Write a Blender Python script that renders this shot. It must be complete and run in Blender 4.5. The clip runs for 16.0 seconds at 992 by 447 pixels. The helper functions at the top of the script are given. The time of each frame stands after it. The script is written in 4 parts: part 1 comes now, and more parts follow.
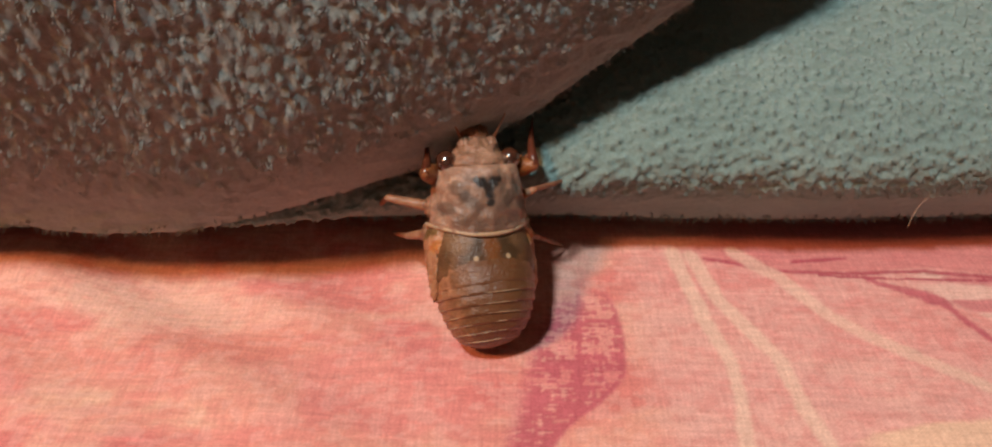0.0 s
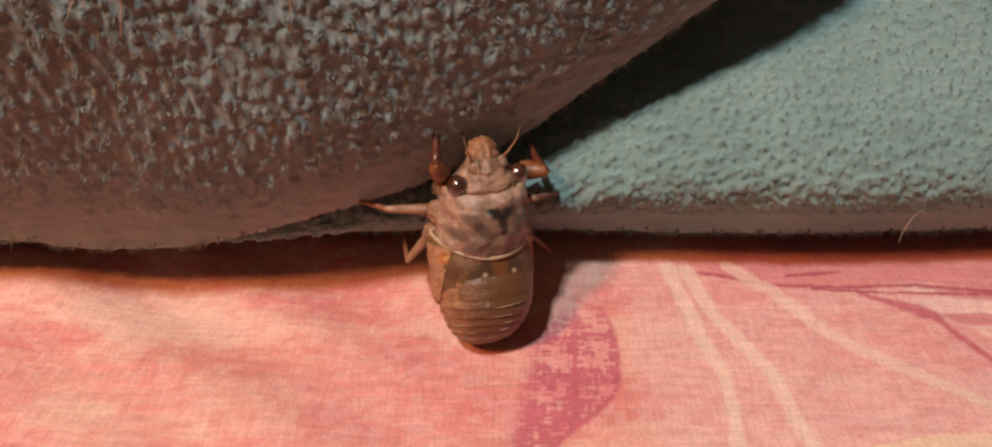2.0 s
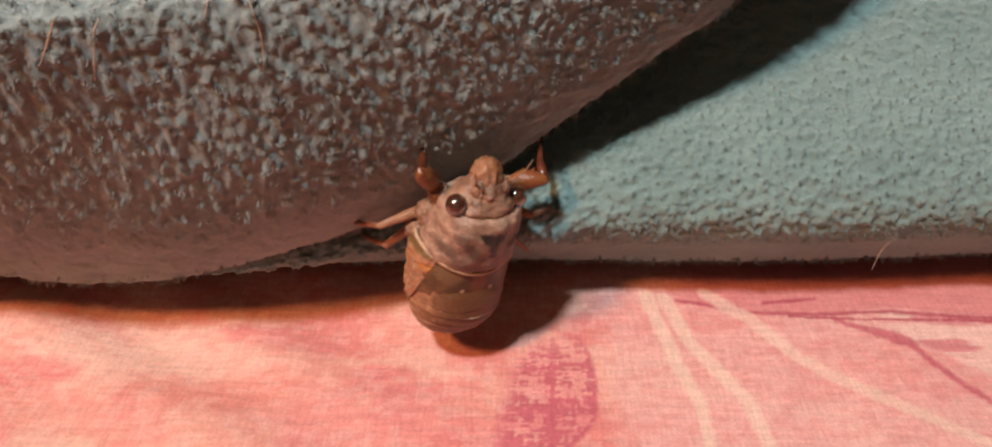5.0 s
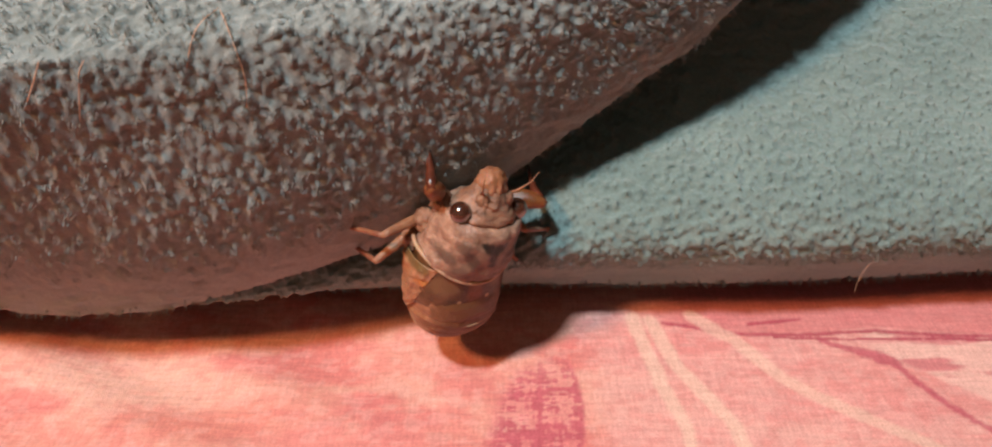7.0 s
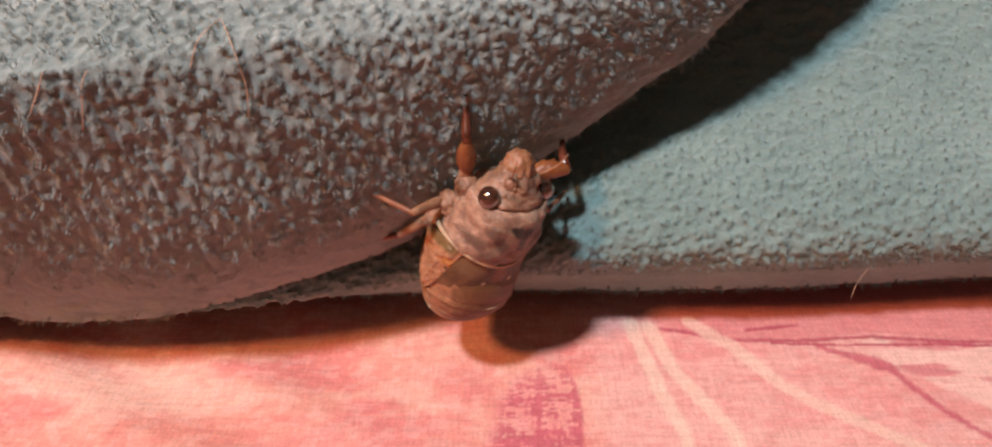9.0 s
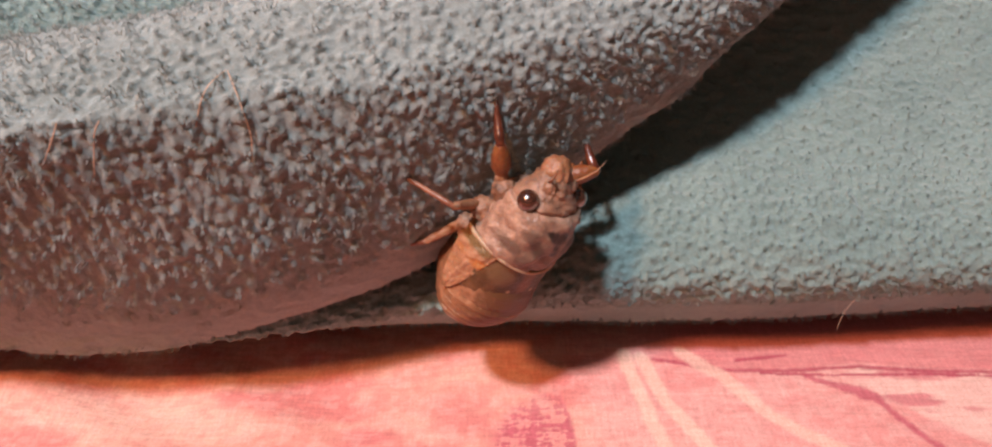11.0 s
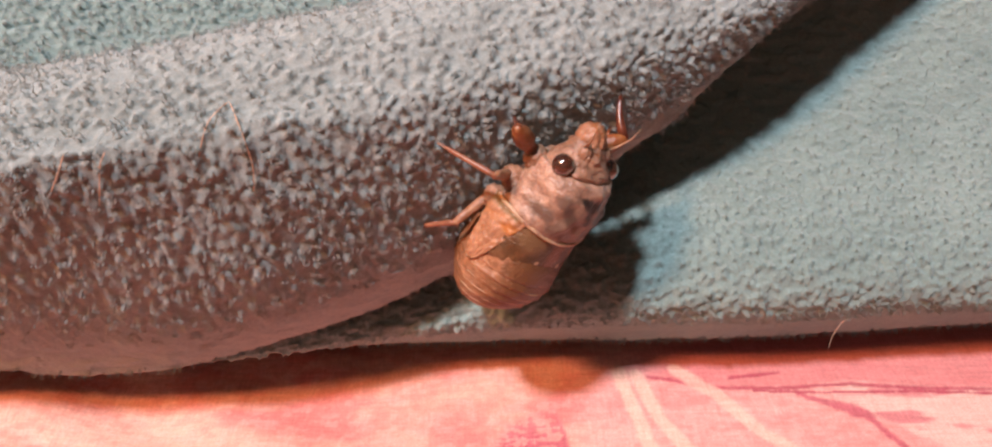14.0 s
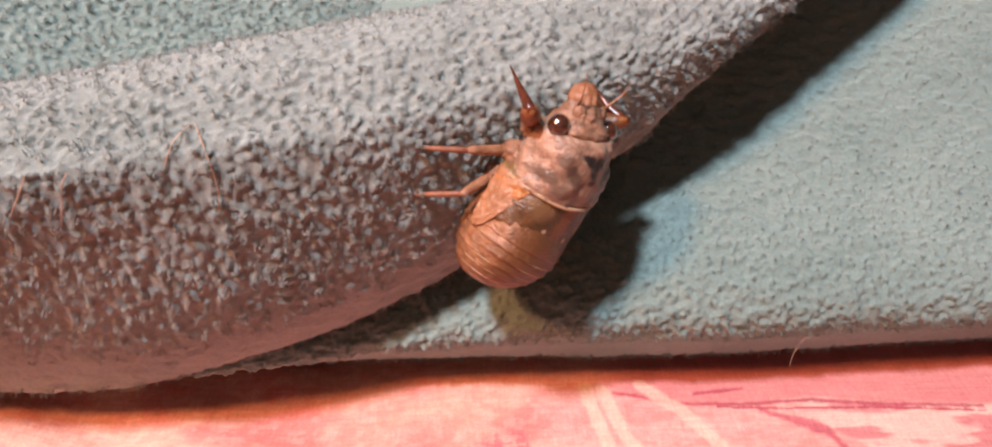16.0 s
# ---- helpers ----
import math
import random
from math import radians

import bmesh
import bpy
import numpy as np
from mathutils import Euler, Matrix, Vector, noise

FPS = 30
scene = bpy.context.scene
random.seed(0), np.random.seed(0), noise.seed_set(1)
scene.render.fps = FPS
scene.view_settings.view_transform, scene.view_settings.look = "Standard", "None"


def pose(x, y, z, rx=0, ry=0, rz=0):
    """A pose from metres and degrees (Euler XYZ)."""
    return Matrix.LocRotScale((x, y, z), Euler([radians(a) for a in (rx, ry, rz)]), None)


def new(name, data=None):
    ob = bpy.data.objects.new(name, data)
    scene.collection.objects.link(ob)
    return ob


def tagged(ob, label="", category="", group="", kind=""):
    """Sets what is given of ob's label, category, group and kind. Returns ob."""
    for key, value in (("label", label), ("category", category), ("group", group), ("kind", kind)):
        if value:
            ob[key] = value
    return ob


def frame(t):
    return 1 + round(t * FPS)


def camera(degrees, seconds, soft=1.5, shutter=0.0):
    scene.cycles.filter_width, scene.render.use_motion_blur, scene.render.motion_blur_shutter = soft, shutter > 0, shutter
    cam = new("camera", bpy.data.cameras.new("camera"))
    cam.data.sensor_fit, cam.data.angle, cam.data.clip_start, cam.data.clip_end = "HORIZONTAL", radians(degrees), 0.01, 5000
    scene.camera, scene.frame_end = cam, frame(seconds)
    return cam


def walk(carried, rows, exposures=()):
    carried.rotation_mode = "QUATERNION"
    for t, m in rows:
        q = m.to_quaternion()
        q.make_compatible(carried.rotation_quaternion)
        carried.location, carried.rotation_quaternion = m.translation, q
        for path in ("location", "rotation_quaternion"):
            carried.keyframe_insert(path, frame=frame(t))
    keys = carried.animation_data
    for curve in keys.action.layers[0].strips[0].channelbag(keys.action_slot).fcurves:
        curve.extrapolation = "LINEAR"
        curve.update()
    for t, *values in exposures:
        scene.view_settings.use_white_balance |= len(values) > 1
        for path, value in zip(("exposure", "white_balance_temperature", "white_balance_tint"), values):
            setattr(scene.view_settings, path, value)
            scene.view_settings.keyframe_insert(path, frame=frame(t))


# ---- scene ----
# Lengths below are in millimetres unless a name says otherwise; MM brings them to metres.
MM = 0.001
cam = camera(63.9, 16.0, 2.1)
PATH = [  # seconds, eye x y z (mm), yaw, pitch, roll (degrees)
    (0, -0.038, -1.524, 77.299, -0.070, -38.865, 1.531),
    (0.5, 0.400, -1.568, 78.259, -0.062, -38.886, 1.516),
    (1, 0.200, -1.718, 78.497, -0.018, -38.652, 1.486),
    (1.5, 0.288, -2.003, 79.391, 0.125, -38.440, 1.374),
    (2, 0.825, -2.383, 79.340, 0.301, -38.304, 1.229),
    (2.5, 0.646, -2.421, 79.616, 0.416, -38.214, 1.076),
    (3, 0.866, -2.436, 80.246, 0.446, -37.894, 1.058),
    (3.5, 1.185, -2.252, 80.943, 0.243, -37.500, 1.077),
    (4, 1.875, -2.058, 80.961, -0.000, -37.309, 1.138),
    (6.5, 4.372, -1.638, 83.412, -0.456, -36.522, 0.726),
    (7, 4.478, -1.498, 83.879, -0.566, -36.244, 0.549),
    (7.5, 4.208, -1.355, 84.104, -0.683, -36.380, 0.677),
    (8, 4.602, -1.600, 84.063, -0.713, -36.154, 0.658),
    (8.5, 4.302, -1.655, 84.423, -0.658, -36.105, 0.565),
    (9, 4.446, -1.787, 84.722, -0.650, -36.004, 0.557),
    (11.5, 5.087, -3.187, 89.561, -0.661, -34.680, 0.467),
    (12, 5.081, -3.114, 89.793, -0.715, -34.768, 0.513),
    (12.5, 4.976, -3.080, 89.596, -0.769, -34.727, 0.546),
    (13, 5.285, -3.125, 90.283, -0.779, -34.786, 0.559),
    (13.5, 5.352, -3.414, 91.091, -0.728, -34.514, 0.460),
    (14, 5.297, -3.346, 91.955, -0.776, -34.444, 0.429),
    (14.5, 5.508, -3.567, 92.535, -0.875, -34.334, 0.529),
    (15, 5.607, -3.152, 92.400, -1.611, -34.459, 1.143),
    (15.5, 5.790, -3.020, 92.948, -2.835, -33.940, 1.943),
    (16, 6.705, -3.216, 93.852, -2.756, -33.923, 1.840),
]
EXPOSURES = [(0.0, -0.50, 6380, 7), (4.0, -0.30, 6250, 8.5), (9.0, -0.15, 6110, 15), (11.5, -0.01, 6240, 21.5), (16.0, 0.27, 6330, 24)]
walk(cam, [(t, pose(x * MM, y * MM, z * MM, 90 + pitch, 0, yaw) @ pose(0, 0, 0, 0, 0, roll)) for t, x, y, z, yaw, pitch, roll in PATH], EXPOSURES)

# ---- light: one fitting with a warm and a cool bulb, close together above the bed ----
world = bpy.data.worlds.new("room_dark")
scene.world = world
world.use_nodes = True
world.node_tree.nodes["Background"].inputs[0].default_value = (0.0080, 0.0052, 0.0040, 1)
world.node_tree.nodes["Background"].inputs[1].default_value = 1.0


def bulb(name, way, watts, colour, radius):
    data = bpy.data.lights.new(name, "POINT")
    data.energy, data.color, data.shadow_soft_size = watts, colour, radius
    ob = new(name, data)
    ob.location = Vector((0.01, 0.085, 0.02)) + Vector(way).normalized() * 0.75
    return ob


bulb("warm_bulb", (-0.69, -0.56, 1.0), 18.2, (1.0, 0.44, 0.17), 0.042)
bulb("cool_bulb", (-0.33, -0.41, 1.0), 28.3, (0.80, 0.95, 1.0), 0.032)


# ---- noise on arrays ----
def lattice(ix, iy, seed):
    h = (ix.astype(np.int64) * 374761393 + iy.astype(np.int64) * 668265263 + seed * 974711) & 0x7FFFFFFF
    h = ((h ^ (h >> 13)) * 1274126177) & 0x7FFFFFFF
    return ((h ^ (h >> 16)) & 0xFFFF) / 65535.0


def smooth_noise(x, y, seed=0):
    """Value noise from 0 to 1, one cell a unit."""
    ix, iy = np.floor(x), np.floor(y)
    fx, fy = x - ix, y - iy
    fx, fy = fx * fx * (3 - 2 * fx), fy * fy * (3 - 2 * fy)
    a, b = lattice(ix, iy, seed), lattice(ix + 1, iy, seed)
    c, d = lattice(ix, iy + 1, seed), lattice(ix + 1, iy + 1, seed)
    return (a * (1 - fx) + b * fx) * (1 - fy) + (c * (1 - fx) + d * fx) * fy


def fbm(x, y, seed=0, octaves=4):
    total, size, weight = 0, 1.0, 0.5
    for n in range(octaves):
        total = total + weight * smooth_noise(x * size, y * size, seed + n)
        size, weight = size * 2.03, weight * 0.5
    return total


def cells(x, y, seed=0):
    """Distances to the nearest and second nearest of jittered points, one point a unit cell."""
    ix, iy = np.floor(x), np.floor(y)
    near, second = np.full(x.shape, 9.0), np.full(x.shape, 9.0)
    for dx in (-1, 0, 1):
        for dy in (-1, 0, 1):
            cx, cy = ix + dx, iy + dy
            d = np.hypot(cx + 0.1 + 0.8 * lattice(cx, cy, seed) - x, cy + 0.1 + 0.8 * lattice(cx, cy, seed + 7) - y)
            second = np.where(d < near, near, np.minimum(second, d))
            near = np.minimum(near, d)
    return near, second


def table(x, xs, ys):
    """A smooth curve through the places xs, ys (a monotone cubic)."""
    xs, ys = np.array(xs, float), np.array(ys, float)
    slope = np.diff(ys) / np.diff(xs)
    m = np.r_[slope[0], np.where(slope[1:] * slope[:-1] > 0, 2 * slope[1:] * slope[:-1] / (slope[1:] + slope[:-1] + 1e-12), 0), slope[-1]]
    x = np.clip(x, xs[0], xs[-1])
    k = np.clip(np.searchsorted(xs, x, side="right") - 1, 0, len(xs) - 2)
    w = xs[k + 1] - xs[k]
    s = (x - xs[k]) / w
    return ((1 + 2 * s) * (1 - s) ** 2 * ys[k] + s * (1 - s) ** 2 * w * m[k] + s * s * (3 - 2 * s) * ys[k + 1] + s * s * (s - 1) * w * m[k + 1])


# ---- materials ----
def material(name, roughness=0.6, specular=0.5):
    mat = bpy.data.materials.new(name)
    mat.use_nodes = True
    bsdf = mat.node_tree.nodes["Principled BSDF"]
    bsdf.inputs["Roughness"].default_value = roughness
    bsdf.inputs["Specular IOR Level"].default_value = specular
    return mat, mat.node_tree.nodes, mat.node_tree.links, bsdf


def noise_node(nodes, links, scale, detail=4.0, rough=0.6, vector=None):
    n = nodes.new("ShaderNodeTexNoise")
    n.inputs["Scale"].default_value, n.inputs["Detail"].default_value, n.inputs["Roughness"].default_value = scale, detail, rough
    if vector is None:
        vector = nodes.new("ShaderNodeTexCoord").outputs["Object"]
    links.new(vector, n.inputs["Vector"])
    return n.outputs["Fac"]


def ramp(nodes, links, fac, stops):
    r = nodes.new("ShaderNodeValToRGB")
    while len(r.color_ramp.elements) < len(stops):
        r.color_ramp.elements.new(0.5)
    for e, (at, colour) in zip(r.color_ramp.elements, stops):
        e.position, e.color = at, (*colour, 1)
    links.new(fac, r.inputs["Fac"])
    return r.outputs["Color"]


def mix(nodes, links, fac, a, b, how="MIX"):
    m = nodes.new("ShaderNodeMix")
    m.data_type, m.blend_type = "RGBA", how
    for value, socket in ((fac, m.inputs[0]), (a, m.inputs[6]), (b, m.inputs[7])):
        if isinstance(value, (int, float)):
            socket.default_value = value
        elif isinstance(value, tuple):
            socket.default_value = (*value, 1)
        else:
            links.new(value, socket)
    return m.outputs[2]


def bump(nodes, links, bsdf, height, strength, distance):
    b = nodes.new("ShaderNodeBump")
    b.inputs["Strength"].default_value, b.inputs["Distance"].default_value = strength, distance
    links.new(height, b.inputs["Height"])
    links.new(b.outputs["Normal"], bsdf.inputs["Normal"])


def mottled(name, stops, scale, roughness=0.5, relief=0.3, grain=2500.0, specular=0.4, translucent=0.0, dust=0.0):
    mat, nodes, links, bsdf = material(name, roughness, specular)
    big = noise_node(nodes, links, scale)
    fine = noise_node(nodes, links, grain, 3.0)
    colour = ramp(nodes, links, big, stops)
    colour = mix(nodes, links, 0.35, colour, ramp(nodes, links, fine, [(0.3, (0.45, 0.45, 0.45)), (0.7, (1.25, 1.25, 1.25))]), "MULTIPLY")
    if dust:
        patches = ramp(nodes, links, noise_node(nodes, links, 330.0, 6.0, 0.7), [(0.38, (0, 0, 0)), (0.62, (dust, dust, dust))])
        colour = mix(nodes, links, patches, colour, (0.46, 0.265, 0.18))
    links.new(colour, bsdf.inputs["Base Color"])
    lumps = noise_node(nodes, links, 2.2 * scale, 3.0)
    bump(nodes, links, bsdf, mix(nodes, links, 0.5, fine, lumps), relief, 0.0002 if relief < 0.5 else 0.0005)
    if translucent:
        bsdf.inputs["Subsurface Weight"].default_value = translucent
        bsdf.inputs["Subsurface Radius"].default_value = (1.0, 0.45, 0.2)
        bsdf.inputs["Subsurface Scale"].default_value = 0.001
    return mat


def fleece_material(name, low, high):
    mat, nodes, links, bsdf = material(name, 0.95, 0.03)
    broad = noise_node(nodes, links, 60.0, 3.0)
    fine = noise_node(nodes, links, 2200.0, 5.0, 0.7)
    colour = ramp(nodes, links, broad, [(0.3, low), (0.7, high)])
    colour = mix(nodes, links, 0.5, colour, ramp(nodes, links, fine, [(0.3, (0.62, 0.62, 0.62)), (0.7, (1.3, 1.3, 1.3))]), "MULTIPLY")
    links.new(colour, bsdf.inputs["Base Color"])
    bsdf.inputs["Sheen Weight"].default_value = 0.25
    bsdf.inputs["Subsurface Weight"].default_value = 0.5
    bsdf.inputs["Subsurface Radius"].default_value = (1.0, 0.95, 0.9)
    bsdf.inputs["Subsurface Scale"].default_value = 0.0010
    bsdf.inputs["Sheen Roughness"].default_value = 0.6
    fuzz = noise_node(nodes, links, 5200.0, 3.0, 0.7)
    bump(nodes, links, bsdf, mix(nodes, links, 0.5, fine, fuzz), 0.55, 0.0006)
    return mat


def nap_material(name, low, high):
    """Fine fibres that let part of the light through."""
    mat, nodes, links, bsdf = material(name, 0.9, 0.08)
    islands = nodes.new("ShaderNodeNewGeometry").outputs["Random Per Island"]
    colour = ramp(nodes, links, islands, [(0.1, low), (0.9, high)])
    links.new(colour, bsdf.inputs["Base Color"])
    through_light = nodes.new("ShaderNodeBsdfTranslucent")
    links.new(colour, through_light.inputs["Color"])
    both = nodes.new("ShaderNodeMixShader")
    both.inputs[0].default_value = 0.2
    links.new(bsdf.outputs[0], both.inputs[1])
    links.new(through_light.outputs[0], both.inputs[2])
    links.new(both.outputs[0], nodes["Material Output"].inputs["Surface"])
    return mat


def sheet_material():
    mat, nodes, links, bsdf = material("printed_cotton", 0.85, 0.2)
    coord = nodes.new("ShaderNodeTexCoord").outputs["Object"]
    att = nodes.new("ShaderNodeAttribute")
    att.attribute_name = "print"

    stretch = nodes.new("ShaderNodeMapping")
    stretch.inputs["Scale"].default_value = (0.12, 1.0, 1.0)
    links.new(coord, stretch.inputs["Vector"])
    slub = noise_node(nodes, links, 2100.0, 4.0, 0.7, stretch.outputs["Vector"])
    stretch_y = nodes.new("ShaderNodeMapping")
    stretch_y.inputs["Scale"].default_value = (1.0, 0.12, 1.0)
    links.new(coord, stretch_y.inputs["Vector"])
    slub_y = noise_node(nodes, links, 2100.0, 4.0, 0.7, stretch_y.outputs["Vector"])
    turn = nodes.new("ShaderNodeMapping")
    turn.inputs["Rotation"].default_value = (0, 0, radians(52))
    links.new(coord, turn.inputs["Vector"])
    twill = nodes.new("ShaderNodeTexWave")
    twill.bands_direction = "X"
    twill.inputs["Scale"].default_value, twill.inputs["Distortion"].default_value = 820.0, 2.2
    twill.inputs["Detail"].default_value, twill.inputs["Detail Scale"].default_value = 3.0, 1.0
    links.new(turn.outputs["Vector"], twill.inputs["Vector"])
    speck = noise_node(nodes, links, 2600.0, 3.0, 0.7)
    weave = mix(nodes, links, 0.94, twill.outputs["Fac"], speck)
    both = mix(nodes, links, 0.5, slub, slub_y)
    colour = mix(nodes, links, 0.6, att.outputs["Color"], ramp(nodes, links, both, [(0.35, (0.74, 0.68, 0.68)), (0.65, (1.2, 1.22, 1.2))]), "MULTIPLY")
    colour = mix(nodes, links, 0.55, colour, ramp(nodes, links, weave, [(0.25, (0.74, 0.66, 0.65)), (0.65, (1.16, 1.18, 1.18))]), "MULTIPLY")
    links.new(colour, bsdf.inputs["Base Color"])
    height = mix(nodes, links, 0.5, both, weave)
    bump(nodes, links, bsdf, height, 0.5, 0.0003)
    return mat


FLEECE = fleece_material("fleece", (0.178, 0.25, 0.23), (0.232, 0.306, 0.278))
PALE_FLEECE = fleece_material("pale_fleece", (0.236, 0.268, 0.250), (0.304, 0.334, 0.313))
SHEET = sheet_material()
NAP = nap_material("fleece_nap", (0.21, 0.275, 0.252), (0.31, 0.36, 0.33))
PALE_NAP = nap_material("pale_fleece_nap", (0.26, 0.288, 0.268), (0.39, 0.405, 0.38))
WALL = mottled("painted_wall", [(0.3, (0.07, 0.06, 0.05)), (0.7, (0.1, 0.09, 0.075))], 3.0, 0.9, 0.2, 200.0)


# ---- meshes ----
def mesh_object(name, verts, faces, mat, parent=None, smooth=True, label=""):
    me = bpy.data.meshes.new(name)
    me.from_pydata(verts, [], faces)
    me.materials.append(mat)
    if smooth:
        me.shade_smooth()
    ob = new(name, me)
    if parent is not None:
        ob.parent = parent
    return tagged(ob, label)


def grid_mesh(name, X, Y, Z, mat, parent=None, label="", colours=None):
    """A sheet of quads from arrays of millimetres, rows by columns."""
    r, c = X.shape
    co = np.stack([X, Y, Z], -1).reshape(-1, 3) * MM
    k = np.arange(r * c).reshape(r, c)
    quads = np.stack([k[:-1, :-1], k[:-1, 1:], k[1:, 1:], k[1:, :-1]], -1).reshape(-1, 4)
    me = bpy.data.meshes.new(name)
    me.vertices.add(len(co))
    me.vertices.foreach_set("co", co.ravel())
    me.loops.add(quads.size)
    me.loops.foreach_set("vertex_index", quads.ravel())
    me.polygons.add(len(quads))
    me.polygons.foreach_set("loop_start", np.arange(0, quads.size, 4))
    me.update(calc_edges=True)
    me.shade_smooth()
    me.materials.append(mat)
    if colours is not None:
        layer = me.color_attributes.new("print", "FLOAT_COLOR", "POINT")
        layer.data.foreach_set("color", np.concatenate([colours.reshape(-1, 3), np.ones((len(co), 1))], 1).ravel())
    ob = new(name, me)
    if parent is not None:
        ob.parent = parent
    return tagged(ob, label)


def spread(lo, hi, fine_lo, fine_hi, step, coarse):
    """Grid lines: fine within, coarse outside."""
    parts = [np.linspace(lo, fine_lo, max(2, int((fine_lo - lo) / coarse)), endpoint=False)] if lo < fine_lo else []
    parts.append(np.arange(fine_lo, fine_hi, step))
    parts.append(np.linspace(fine_hi, hi, max(2, int((hi - fine_hi) / coarse))))
    return np.concatenate(parts)


# ---- the bed sheet ----
def sheet_height(x, y):
    """Gentle creases of the cloth, in millimetres."""
    near = np.exp(-((y - 84) / 40.0) ** 2)
    h = -1.7 * np.exp(-((x + 19) / 13.0) ** 2 - ((y - 84) / 17.0) ** 2)
    h = h - 2.2 * np.exp(-((x + 42) / 14.0) ** 2 - ((y - 82) / 12.0) ** 2)
    h = h + 1.6 * np.exp(-((x + 66) / 9.0) ** 2 - ((y - 84) / 14.0) ** 2)
    h = h + 0.45 * np.sin(0.21 * x + 0.33 * y + 0.8) * near * np.clip((5 - x) / 30.0, 0, 1)
    return h + 1.2 * (fbm(x / 28.0, y / 20.0, 3, 3) - 0.44)


def along(x, y, line):
    """Distance to a polyline, and how far along it the nearest place lies."""
    best, where = np.full(x.shape, 1e9), np.zeros(x.shape)
    for n in range(len(line) - 1):
        (ax, ay), (bx, by) = line[n], line[n + 1]
        s = np.clip(((x - ax) * (bx - ax) + (y - ay) * (by - ay)) / ((bx - ax) ** 2 + (by - ay) ** 2), 0, 1)
        d = np.hypot(ax + s * (bx - ax) - x, ay + s * (by - ay) - y)
        where = np.where(d < best, n + s, where)
        best = np.minimum(best, d)
    return best, where / (len(line) - 1)


def blend(base, colour, amount):
    a = np.clip(amount, 0, 1)[..., None]
    return base * (1 - a) + np.array(colour) * a


def step(lo, hi, v):
    s = np.clip((v - lo) / (hi - lo), 0, 1)
    return s * s * (3 - 2 * s)


STALKS = [
    [(26.4, 88.4), (27.4, 81.6), (28.7, 74.2), (30.7, 67.5), (30.5, 60.4), (29.9, 54.4), (28.5, 40)],
    [(29.1, 87.8), (31.0, 79.2), (34.0, 73.2), (37.3, 67.7), (38.1, 60.7), (39.7, 54.7), (43, 40)],
    [(35.7, 88.8), (40.9, 83.4), (45.9, 76.0), (51.9, 71.0), (57.2, 67.6), (62.6, 63.9), (80, 52)],
]


